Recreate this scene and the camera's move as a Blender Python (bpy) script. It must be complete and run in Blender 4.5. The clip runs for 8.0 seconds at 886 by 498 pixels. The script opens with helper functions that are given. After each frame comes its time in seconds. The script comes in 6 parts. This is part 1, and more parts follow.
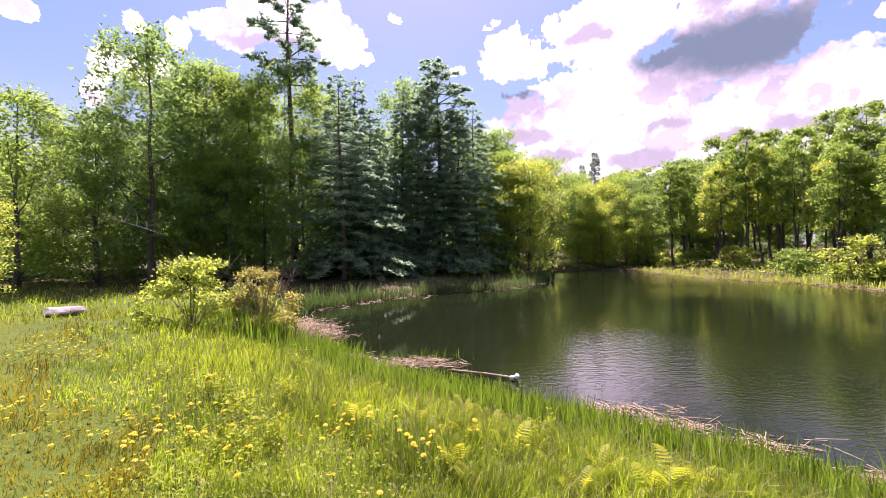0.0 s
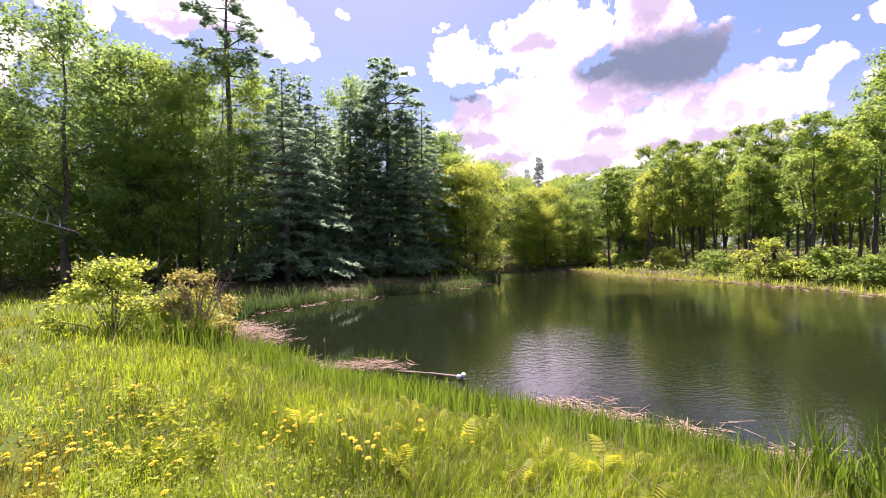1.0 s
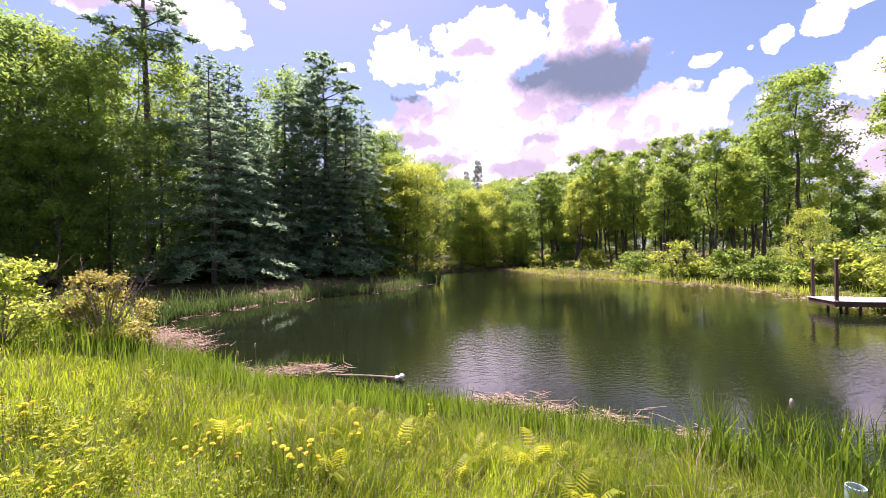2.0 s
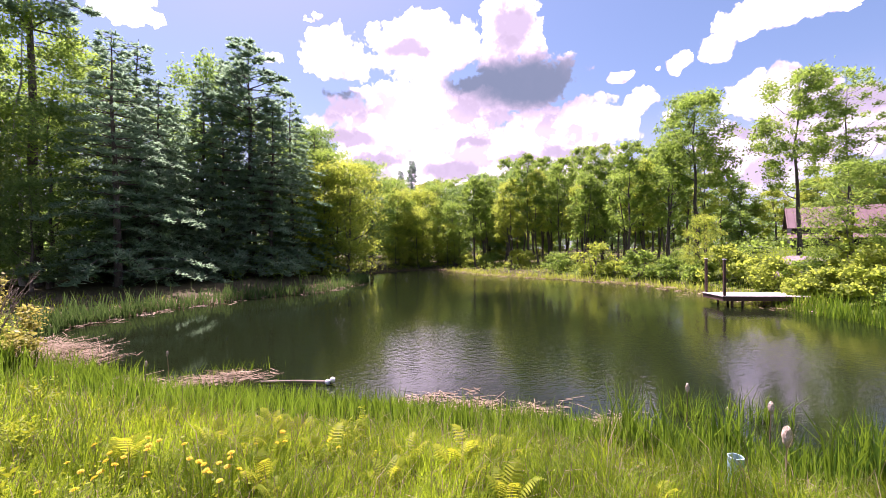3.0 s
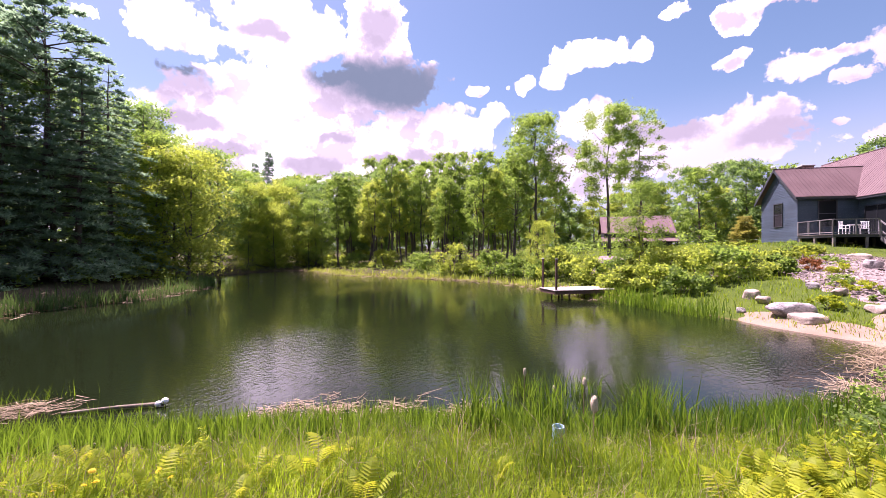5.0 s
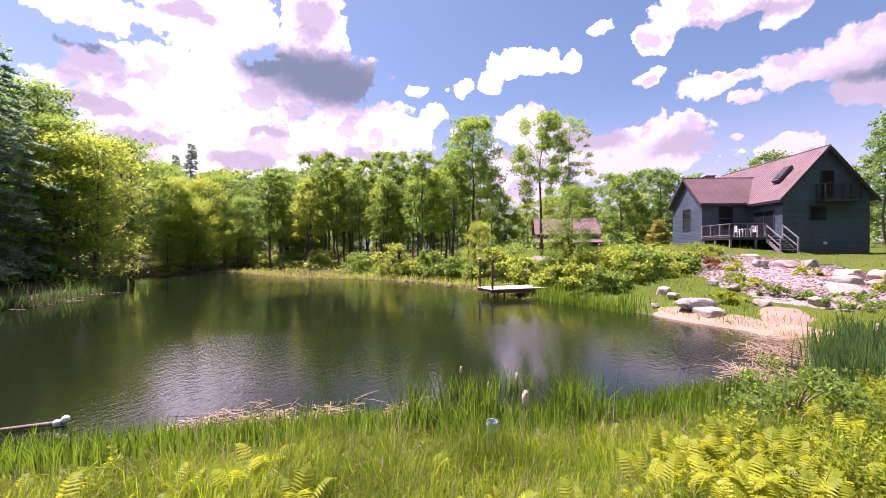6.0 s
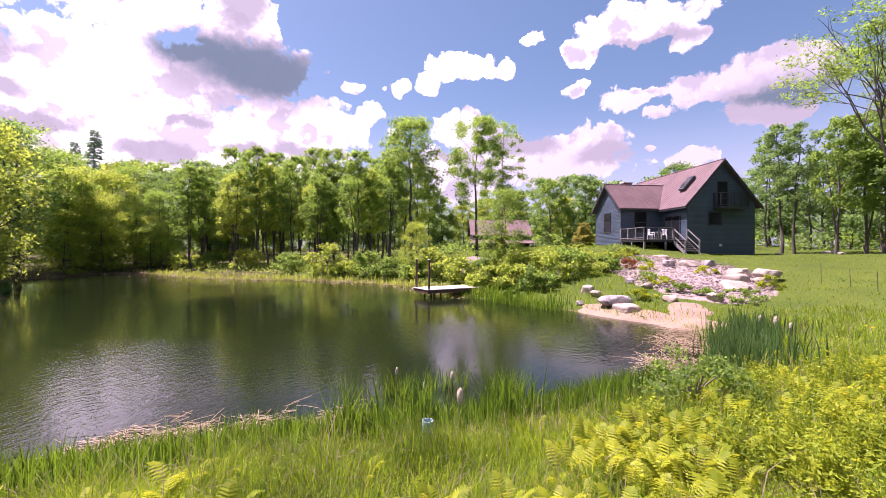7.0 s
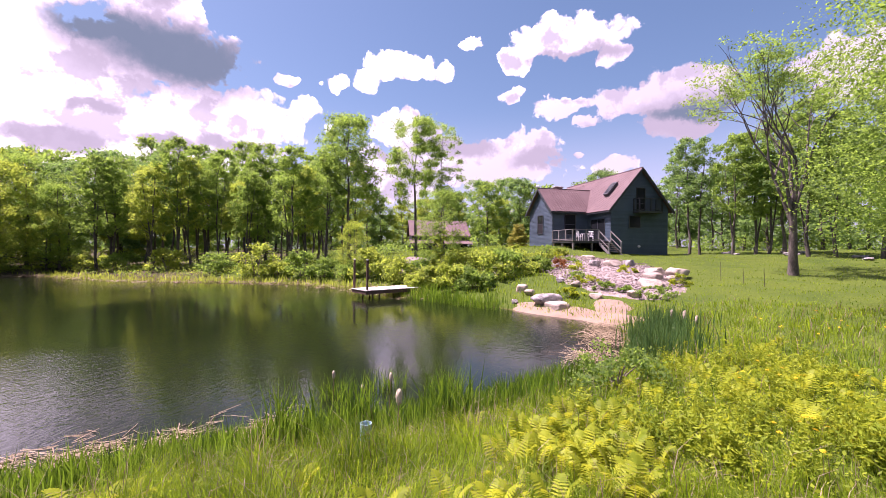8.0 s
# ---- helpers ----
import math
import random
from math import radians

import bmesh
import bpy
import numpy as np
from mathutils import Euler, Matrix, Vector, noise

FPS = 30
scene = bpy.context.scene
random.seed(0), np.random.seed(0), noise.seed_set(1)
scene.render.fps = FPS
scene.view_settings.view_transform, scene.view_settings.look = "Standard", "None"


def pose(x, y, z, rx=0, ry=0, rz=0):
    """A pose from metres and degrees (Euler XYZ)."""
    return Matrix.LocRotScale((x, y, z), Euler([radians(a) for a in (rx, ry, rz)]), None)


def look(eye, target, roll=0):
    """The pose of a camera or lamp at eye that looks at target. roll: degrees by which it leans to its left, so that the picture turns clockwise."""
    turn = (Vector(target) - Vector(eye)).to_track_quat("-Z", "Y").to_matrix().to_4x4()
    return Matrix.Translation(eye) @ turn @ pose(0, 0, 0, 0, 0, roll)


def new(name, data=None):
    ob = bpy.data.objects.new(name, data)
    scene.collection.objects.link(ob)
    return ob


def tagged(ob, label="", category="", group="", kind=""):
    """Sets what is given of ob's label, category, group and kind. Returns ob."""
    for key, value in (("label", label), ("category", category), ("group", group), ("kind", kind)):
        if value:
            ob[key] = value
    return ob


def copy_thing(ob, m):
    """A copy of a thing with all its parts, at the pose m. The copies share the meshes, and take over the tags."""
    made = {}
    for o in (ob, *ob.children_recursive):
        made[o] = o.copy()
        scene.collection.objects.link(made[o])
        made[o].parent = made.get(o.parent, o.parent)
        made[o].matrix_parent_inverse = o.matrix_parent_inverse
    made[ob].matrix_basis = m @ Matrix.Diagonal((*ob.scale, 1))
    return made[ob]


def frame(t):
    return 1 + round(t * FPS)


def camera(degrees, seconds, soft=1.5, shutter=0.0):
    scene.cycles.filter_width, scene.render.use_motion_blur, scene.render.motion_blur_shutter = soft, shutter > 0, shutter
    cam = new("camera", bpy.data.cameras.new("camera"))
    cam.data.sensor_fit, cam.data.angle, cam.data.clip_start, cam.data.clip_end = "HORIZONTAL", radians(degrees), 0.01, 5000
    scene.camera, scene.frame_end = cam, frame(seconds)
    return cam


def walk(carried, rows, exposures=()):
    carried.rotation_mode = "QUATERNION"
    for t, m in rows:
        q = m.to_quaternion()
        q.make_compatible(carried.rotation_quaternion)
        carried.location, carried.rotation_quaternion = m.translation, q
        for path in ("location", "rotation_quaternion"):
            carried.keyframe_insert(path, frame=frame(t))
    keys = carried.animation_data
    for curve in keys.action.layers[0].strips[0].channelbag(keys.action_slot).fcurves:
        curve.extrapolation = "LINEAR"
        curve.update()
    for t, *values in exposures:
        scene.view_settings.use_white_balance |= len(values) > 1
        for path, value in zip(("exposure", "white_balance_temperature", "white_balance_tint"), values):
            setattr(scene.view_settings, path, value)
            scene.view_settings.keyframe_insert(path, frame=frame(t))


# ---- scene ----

# ------------------------------------------------------------ camera
cam = camera(95.0, 8.0, soft=0.75)
EYE = 2.4
ROWS = [
    (0.0, 0.0, 0.0, 0.0, 0.0, 0.06, 0.87),
    (0.5, 0.009, -0.001, -0.001, -3.42, 0.07, 0.81),
    (1.0, 0.021, -0.010, -0.001, -7.22, 0.07, 0.74),
    (1.5, 0.034, -0.022, 0.0, -11.29, 0.07, 0.64),
    (3.0, 0.048, -0.062, 0.010, -24.93, 0.0, 0.29),
    (3.5, 0.054, -0.075, 0.013, -29.73, -0.03, 0.18),
    (4.0, 0.060, -0.098, 0.021, -34.60, -0.05, 0.09),
    (4.5, 0.062, -0.117, 0.028, -39.36, -0.06, 0.03),
    (6.0, 0.039, -0.178, 0.054, -52.41, -0.08, -0.22),
    (6.5, 0.030, -0.192, 0.062, -56.78, -0.04, -0.34),
    (7.0, 0.025, -0.197, 0.064, -61.29, 0.01, -0.42),
    (7.5, 0.022, -0.198, 0.064, -65.74, 0.04, -0.51),
    (8.0, 0.020, -0.195, 0.062, -69.87, 0.12, -0.57),
]
walk(cam, [(t, pose(x, y, EYE + z, 90 + pitch, roll, yaw)) for t, x, y, z, yaw, pitch, roll in ROWS],
     exposures=[(0.0, 1.74, 6350, 56), (3.5, 1.76, 6300, 56), (8.0, 1.57, 6320, 53)])

# ------------------------------------------------------------ light
SUN_AZ, SUN_EL = 6.0, 65.0      # degrees to the left of +y, and up


def way(az, el):
    a, e = radians(az), radians(el)
    return Vector((-math.sin(a) * math.cos(e), math.cos(a) * math.cos(e), math.sin(e)))


sun = new("sun", bpy.data.lights.new("sun", "SUN"))
sun.data.energy, sun.data.angle, sun.data.color = 5.0, radians(0.55), (1.0, 0.95, 0.86)
sun.matrix_world = look((0, 0, 60), Vector((0, 0, 60)) - way(SUN_AZ, SUN_EL))


def node(tree, kind, at=None, **inputs):
    """A shader node with settings (lower case) and inputs (by index, as i0, i1 ...)."""
    n = tree.nodes.new(kind)
    for key, value in inputs.items():
        if key[0] == "i" and key[1:].isdigit():
            sock = n.inputs[int(key[1:])]
            if isinstance(value, bpy.types.NodeSocket):
                tree.links.new(value, sock)
            else:
                sock.default_value = value
    return n


def maths(tree, op, a, b=0.0, c=0.0):
    n = node(tree, "ShaderNodeMath", i0=a, i1=b, i2=c)
    n.operation = op
    return n.outputs[0]


def vmaths(tree, op, a, b=(0, 0, 0)):
    n = node(tree, "ShaderNodeVectorMath", i0=a, i1=b)
    n.operation = op
    return n.outputs["Value"] if op in ("DOT_PRODUCT", "LENGTH", "DISTANCE") else n.outputs[0]


def ramp(tree, value, lo, hi, a=0.0, b=1.0, smooth=True):
    n = node(tree, "ShaderNodeMapRange", i0=value, i1=lo, i2=hi, i3=a, i4=b)
    n.interpolation_type = "SMOOTHSTEP" if smooth else "LINEAR"
    return n.outputs[0]


def mixed(tree, fac, a, b):
    n = tree.nodes.new("ShaderNodeMix")
    n.data_type = "RGBA"
    for sock, value in ((n.inputs[0], fac), (n.inputs[6], a), (n.inputs[7], b)):
        if isinstance(value, bpy.types.NodeSocket):
            tree.links.new(value, sock)
        else:
            sock.default_value = value
    return n.outputs[2]


def noise_tex(tree, vector, scale, detail=4.0, rough=0.55):
    n = tree.nodes.new("ShaderNodeTexNoise")
    if vector is not None:
        tree.links.new(vector, n.inputs["Vector"])
    n.inputs["Scale"].default_value = scale
    n.inputs["Detail"].default_value = detail
    n.inputs["Roughness"].default_value = rough
    return n.outputs["Fac"]


# cumulus clouds as heaped ellipses on the sky dome: azimuth, elevation, half width, half height (degrees)
CLOUDS_AHEAD = [
    (-10.3, 24.8, 5.5, 3.8), (-22.4, 26.2, 9.4, 5.0), (-34.7, 27.8, 4.8, 5.6), (-36.2, 21.9, 8.4, 4.9), (-23.1, 16.3, 17.9, 8.0), (-42.8, 16.3, 11.9, 3.9), (-50.4, 17.3, 3.0, 2.4),
    (-15.4, 10.8, 10.9, 4.5), (-32.6, 11.1, 19.5, 5.4), (-64.9, 16.1, 5.5, 3.5), (-70.8, 12.6, 5.9, 3.4), (-63.3, 10.5, 8.2, 4.5), (10.7, 25.0, 1.6, 1.1), (-1.7, 23.4, 0.9, 0.5),
    (-6.9, 28.4, 0.6, 0.3), (-55.5, 21.9, 1.2, 0.9), (-48.9, 21.4, 1.5, 0.6),
]
CLOUDS_HOUSE = [
    (-63.8, 24.0, 6.3, 2.1), (-69.6, 23.7, 1.9, 1.4), (-59.1, 22.3, 2.4, 2.0), (-73.7, 26.9, 1.6, 0.8), (-48.4, 21.1, 1.5, 0.8), (-54.7, 21.4, 1.3, 1.0), (-52.7, 21.7, 0.4, 0.3),
    (-86.4, 27.0, 8.6, 2.8), (-80.0, 25.0, 2.6, 2.4), (-92.6, 24.4, 2.5, 1.7), (-79.4, 20.5, 2.6, 1.2), (-85.5, 18.7, 4.1, 1.6), (-93.9, 18.7, 5.9, 2.2), (-99.5, 19.1, 5.5, 3.4),
    (-103.2, 18.3, 3.4, 3.4), (-100.0, 15.3, 4.6, 2.3), (-89.1, 16.9, 2.2, 0.7), (-64.3, 16.4, 5.4, 2.9), (-81.1, 14.1, 5.5, 2.9), (-73.4, 11.8, 15.5, 3.7), (-92.9, 11.2, 3.1, 1.6),
    (-88.3, 13.0, 1.0, 0.7),
]
CLOUDS_WOOD = [
    (19.8, 28.3, 8.5, 3.4), (27.8, 25.8, 4.3, 2.4), (32.5, 24.4, 2.0, 1.8), (14.0, 26.2, 4.1, 2.9), (37.1, 24.4, 1.2, 1.2), (39.4, 20.0, 1.9, 2.6), (40.6, 16.8, 1.4, 1.7),
    (35.8, 20.5, 2.3, 2.3), (46.2, 22.8, 1.6, 1.1), (6.7, 29.6, 0.9, 0.7), (-2.3, 23.6, 1.2, 0.6), (-7.7, 28.8, 0.7, 0.4),
]
# mostly out of view; the high ones ahead are added to brighten the water
CLOUDS_ROUND = [
    (52, 31, 6, 2.6), (-3, 50, 14, 6), (-24, 42, 18, 8), (-46, 45, 10, 6), (-64, 39, 8, 5), (-98, 44, 13, 7), (-150, 24, 22, 8), (160, 30, 20, 9), (110, 25, 22, 9), (80, 55, 16, 8), (-120, 60, 20, 8), (-60, 58, 14, 6), (-118, 18, 9, 4.5), (-130, 14, 14, 6),
]
# dark blue-grey bellies, and fainter grey hollows
SHADES = [(-37.0, 21.9, 8.0, 3.0), (-31.0, 22.3, 6.0, 1.7), (-10.0, 20.6, 3.0, 1.0), (-101.6, 16.7, 4.0, 1.2)]
GREYS = [
    (-36.0, 21.7, 11.0, 4.4), (-22.4, 25.6, 1.3, 0.8), (-35.1, 28.4, 2.8, 1.8), (-29.1, 14.7, 2.4, 0.7), (-26.3, 10.9, 4.0, 1.1), (-35.4, 12.4, 3.0, 0.8), (-62.7, 13.1, 2.6, 1.0),
    (-12.7, 14.9, 3.4, 1.0), (-101.6, 16.0, 6.5, 2.6), (-95.0, 15.6, 6.0, 1.2), (-73.4, 14.3, 3.2, 1.5), (-83.7, 12.4, 4.0, 1.2), (-68.2, 14.3, 3.4, 1.1),
    (-88.5, 24.8, 5.6, 0.8), (-15.8, 12.2, 3.2, 0.8), (22.6, 25.2, 6.0, 1.1), (-43.0, 12.5, 5.0, 1.0), (-10.0, 19.5, 5.0, 2.2), (-20.0, 26.0, 3.0, 1.2),
]

world = bpy.data.worlds.new("sky")
scene.world = world
world.use_nodes = True
wt = world.node_tree
wt.nodes.clear()
sky = wt.nodes.new("ShaderNodeTexSky")
sky.sky_type, sky.sun_disc = "NISHITA", False
sky.sun_elevation, sky.sun_rotation = radians(SUN_EL), radians(-SUN_AZ)
sky.air_density, sky.dust_density, sky.ozone_density = 1.0, 1.0, 0.5
coord = wt.nodes.new("ShaderNodeTexCoord").outputs["Generated"]
unit = vmaths(wt, "NORMALIZE", coord)
# ragged edges: the direction is pushed about by two scales of noise
puff = wt.nodes.new("ShaderNodeTexNoise")
wt.links.new(unit, puff.inputs["Vector"])
puff.inputs["Scale"].default_value, puff.inputs["Detail"].default_value, puff.inputs["Roughness"].default_value = 13.0, 9.0, 0.66
push = vmaths(wt, "SUBTRACT", puff.outputs["Color"], (0.5, 0.5, 0.5))
sc = wt.nodes.new("ShaderNodeVectorMath")
sc.operation = "SCALE"
wt.links.new(push, sc.inputs[0])
sc.inputs["Scale"].default_value = 0.062
# cauliflower edges: rounded cells bulge outward
curl = wt.nodes.new("ShaderNodeTexVoronoi")
curl.feature = "SMOOTH_F1"
wt.links.new(vmaths(wt, "ADD", unit, sc.outputs[0]), curl.inputs["Vector"])
curl.inputs["Scale"].default_value, curl.inputs["Detail"].default_value, curl.inputs["Roughness"].default_value = 24.0, 2.5, 0.55
curl.inputs["Smoothness"].default_value = 0.35
lobes = curl.outputs["Distance"]
bent = vmaths(wt, "NORMALIZE", vmaths(wt, "ADD", unit, sc.outputs[0]))


def dome(blobs, bent):
    """The nearest blob's depth on the dome: 1 in its middle, 0 on its rim."""
    total = None
    for az, el, w, h in blobs:
        mid, side = way(az, el), way(az - 90, 0)
        up = side.cross(mid)
        x = maths(wt, "DIVIDE", vmaths(wt, "DOT_PRODUCT", bent, side), math.sin(radians(w)))
        y = maths(wt, "DIVIDE", vmaths(wt, "DOT_PRODUCT", bent, up), math.sin(radians(h)))
        r = maths(wt, "ADD", maths(wt, "MULTIPLY", x, x), maths(wt, "MULTIPLY", y, y))
        front = maths(wt, "GREATER_THAN", vmaths(wt, "DOT_PRODUCT", bent, mid), 0.0)
        v = maths(wt, "SUBTRACT", maths(wt, "SUBTRACT", 1.0, r), maths(wt, "MULTIPLY", maths(wt, "SUBTRACT", 1.0, front), 500.0))
        total = v if total is None else maths(wt, "MAXIMUM", total, v)
    return total


body = dome(CLOUDS_AHEAD + CLOUDS_HOUSE + CLOUDS_WOOD + CLOUDS_ROUND, bent)
cover = ramp(wt, maths(wt, "ADD", body, maths(wt, "MULTIPLY", maths(wt, "SUBTRACT", 0.55, lobes), 0.65)), -0.02, 0.20)
mild = wt.nodes.new("ShaderNodeVectorMath")
mild.operation = "SCALE"
wt.links.new(push, mild.inputs[0])
mild.inputs["Scale"].default_value = 0.085
near_ = vmaths(wt, "NORMALIZE", vmaths(wt, "ADD", unit, mild.outputs[0]))
halo = ramp(wt, dome(GREYS, near_), -1.2, 0.6, 0.0, 0.97)
shade = ramp(wt, dome(SHADES, near_), -0.5, 0.75, 0.0, 0.92)
toward = vmaths(wt, "DOT_PRODUCT", unit, tuple(way(SUN_AZ, SUN_EL)))
glow = ramp(wt, toward, 0.20, 0.80, 0.42, 1.9)
# billows: a puff is grey where the cloud thickens towards the sun
thick = noise_tex(wt, unit, 8.0, 7.0, 0.58)
sunward = noise_tex(wt, vmaths(wt, "ADD", unit, tuple(way(SUN_AZ, SUN_EL) * 0.035)), 8.0, 7.0, 0.58)
relief = ramp(wt, maths(wt, "SUBTRACT", sunward, thick), -0.05, 0.09, 0.0, 0.95)
hollow = ramp(wt, lobes, 0.32, 0.75, 0.0, 0.55)
lit = wt.nodes.new("ShaderNodeVectorMath")
lit.operation = "SCALE"
lit.inputs[0].default_value = (1.00, 1.00, 1.01)
wt.links.new(glow, lit.inputs["Scale"])
billow = maths(wt, "MULTIPLY", maths(wt, "MAXIMUM", relief, hollow), ramp(wt, body, 0.0, 0.5))
full = mixed(wt, billow, lit.outputs[0], (0.228, 0.226, 0.242, 1))
pale = mixed(wt, halo, full, (0.195, 0.194, 0.210, 1))
cloud = mixed(wt, shade, pale, (0.060, 0.096, 0.115, 1))
up_z = wt.nodes.new("ShaderNodeSeparateXYZ")
wt.links.new(unit, up_z.inputs[0])
low = ramp(wt, up_z.outputs["Z"], 0.02, 0.34, 0.75, 0.0)
deep = wt.nodes.new("ShaderNodeHueSaturation")
deep.inputs["Hue"].default_value, deep.inputs["Saturation"].default_value = 0.475, 1.1
wt.links.new(sky.outputs[0], deep.inputs["Color"])
blue = node(wt, "ShaderNodeVectorMath", i0=deep.outputs[0])
blue.operation = "SCALE"
blue.inputs["Scale"].default_value = 0.047
hazy = mixed(wt, low, blue.outputs[0], (0.25, 0.275, 0.32, 1))
veil = mixed(wt, ramp(wt, toward, 0.70, 0.97, 0.0, 0.45), hazy, (0.22, 0.235, 0.30, 1))
air = mixed(wt, cover, veil, cloud)
back = node(wt, "ShaderNodeBackground", i0=air, i1=1.0)
out = wt.nodes.new("ShaderNodeOutputWorld")
wt.links.new(back.outputs[0], out.inputs[0])


# ------------------------------------------------------------ materials
def material(name):
    m = bpy.data.materials.new(name)
    m.use_nodes = True
    t = m.node_tree
    t.nodes.clear()
    o = t.nodes.new("ShaderNodeOutputMaterial")
    b = t.nodes.new("ShaderNodeBsdfPrincipled")
    t.links.new(b.outputs[0], o.inputs[0])
    return m, t, b, o


def feed(t, sock, value):
    if isinstance(value, bpy.types.NodeSocket):
        t.links.new(value, sock)
    else:
        sock.default_value = value


def bump(t, b, height, strength=0.4, distance=0.02):
    n = t.nodes.new("ShaderNodeBump")
    n.inputs["Strength"].default_value, n.inputs["Distance"].default_value = strength, distance
    t.links.new(height, n.inputs["Height"])
    t.links.new(n.outputs[0], b.inputs["Normal"])


def rgb(*c):
    return (*c, 1.0)


def rough_surface(name, dark, light, scale, rough=0.85, fine=None, metal=0.0, bumps=0.35, depth=0.02, lo=0.35, hi=0.65, stretch=None):
    """Two colours mixed by a coarse and a fine noise at real size, with relief."""
    m, t, b, o = material(name)
    pos = t.nodes.new("ShaderNodeTexCoord").outputs["Object"]
    if stretch:
        pos = vmaths(t, "MULTIPLY", pos, stretch)
    coarse = noise_tex(t, pos, scale, 5.0, 0.6)
    grain = noise_tex(t, pos, fine or scale * 9, 4.0, 0.65)
    f = maths(t, "ADD", maths(t, "MULTIPLY", coarse, 0.55), maths(t, "MULTIPLY", grain, 0.45))
    col = mixed(t, ramp(t, f, lo, hi), rgb(*dark), rgb(*light))
    rnd = t.nodes.new("ShaderNodeObjectInfo").outputs["Random"]
    hsv = t.nodes.new("ShaderNodeHueSaturation")
    t.links.new(maths(t, "ADD", maths(t, "MULTIPLY", rnd, 0.3), 0.85), hsv.inputs["Value"])
    t.links.new(col, hsv.inputs["Color"])
    t.links.new(hsv.outputs[0], b.inputs["Base Color"])
    b.inputs["Roughness"].default_value, b.inputs["Metallic"].default_value = rough, metal
    bump(t, b, f, bumps, depth)
    return m


def foliage(name, dark, light, through_col, share=0.42, rough=0.5, spec=0.22):
    """Leaves: varied by thing and by leaf, a little glossy, and letting light through."""
    m, t, b, o = material(name)
    isl = t.nodes.new("ShaderNodeNewGeometry").outputs["Random Per Island"]
    rnd = t.nodes.new("ShaderNodeObjectInfo").outputs["Random"]
    pos = t.nodes.new("ShaderNodeNewGeometry").outputs["Position"]
    patch = ramp(t, noise_tex(t, pos, 0.9, 4.0, 0.65), 0.3, 0.7)
    f = maths(t, "ADD", maths(t, "ADD", maths(t, "MULTIPLY", isl, 0.45), maths(t, "MULTIPLY", rnd, 0.2)), maths(t, "MULTIPLY", patch, 0.45))
    k = ramp(t, f, 0.2, 0.9, smooth=False)
    col = mixed(t, k, rgb(*dark), rgb(*light))
    t.links.new(col, b.inputs["Base Color"])
    b.inputs["Roughness"].default_value = rough
    b.inputs["Specular IOR Level"].default_value = spec
    tr = t.nodes.new("ShaderNodeBsdfTranslucent")
    t.links.new(mixed(t, k, rgb(*[c * 0.65 for c in through_col]), rgb(*through_col)), tr.inputs[0])
    mx = t.nodes.new("ShaderNodeMixShader")
    mx.inputs[0].default_value = share
    t.links.new(b.outputs[0], mx.inputs[1])
    t.links.new(tr.outputs[0], mx.inputs[2])
    t.links.new(mx.outputs[0], o.inputs[0])
    return m


LEAF = foliage("maple_leaves", (0.054, 0.102, 0.026), (0.135, 0.205, 0.044), (0.37, 0.58, 0.075), share=0.52, rough=0.55, spec=0.15)
LEAF_LIGHT = foliage("light_leaves", (0.088, 0.142, 0.027), (0.195, 0.255, 0.046), (0.56, 0.70, 0.075), share=0.54, rough=0.55, spec=0.15)
LEAF_DARK = foliage("ash_leaves", (0.045, 0.094, 0.040), (0.112, 0.178, 0.062), (0.31, 0.52, 0.110), share=0.52, rough=0.55, spec=0.15)
NEEDLE = foliage("pine_needles", (0.070, 0.145, 0.092), (0.150, 0.240, 0.150), (0.36, 0.57, 0.32), share=0.54, rough=0.6, spec=0.12)
GRASS = foliage("grass_blades", (0.018, 0.056, 0.005), (0.200, 0.290, 0.020), (0.42, 0.60, 0.018), share=0.45, rough=0.50, spec=0.10)
LAWN = foliage("lawn_blades", (0.034, 0.046, 0.004), (0.185, 0.175, 0.012), (0.37, 0.33, 0.010), share=0.42, rough=0.55, spec=0.08)
REED = foliage("reed_blades", (0.014, 0.052, 0.006), (0.090, 0.180, 0.018), (0.24, 0.42, 0.022), share=0.42, rough=0.40, spec=0.18)
SEDGE = foliage("blue_green_reeds", (0.022, 0.066, 0.018), (0.066, 0.138, 0.040), (0.16, 0.29, 0.06), share=0.35, rough=0.40, spec=0.18)
FERN = foliage("fern_leaves", (0.12, 0.18, 0.010), (0.32, 0.36, 0.022), (0.60, 0.64, 0.025), share=0.45, rough=0.5, spec=0.12)
WEED = foliage("weed_leaves", (0.085, 0.150, 0.010), (0.270, 0.330, 0.024), (0.58, 0.66, 0.026), share=0.45, rough=0.5, spec=0.12)
STRAW = foliage("dry_stalks", (0.154, 0.112, 0.063), (0.35, 0.28, 0.182), (0.245, 0.182, 0.098), share=0.2, rough=0.7)
TWIG = rough_surface("grey_twigs", (0.112, 0.084, 0.063), (0.252, 0.203, 0.154), 6.0, 0.85)
PETAL = foliage("yellow_petals", (0.6375, 0.442, 0.0085), (0.7225, 0.561, 0.017), (0.68, 0.51, 0.017), share=0.3, rough=0.6)
GOLD = foliage("gold_willow_leaves", (0.18, 0.19, 0.03), (0.32, 0.31, 0.06), (0.48, 0.46, 0.09), share=0.45)
RUSSET = foliage("russet_leaves", (0.14, 0.049, 0.014), (0.238, 0.098, 0.028), (0.315, 0.126, 0.035), share=0.4)
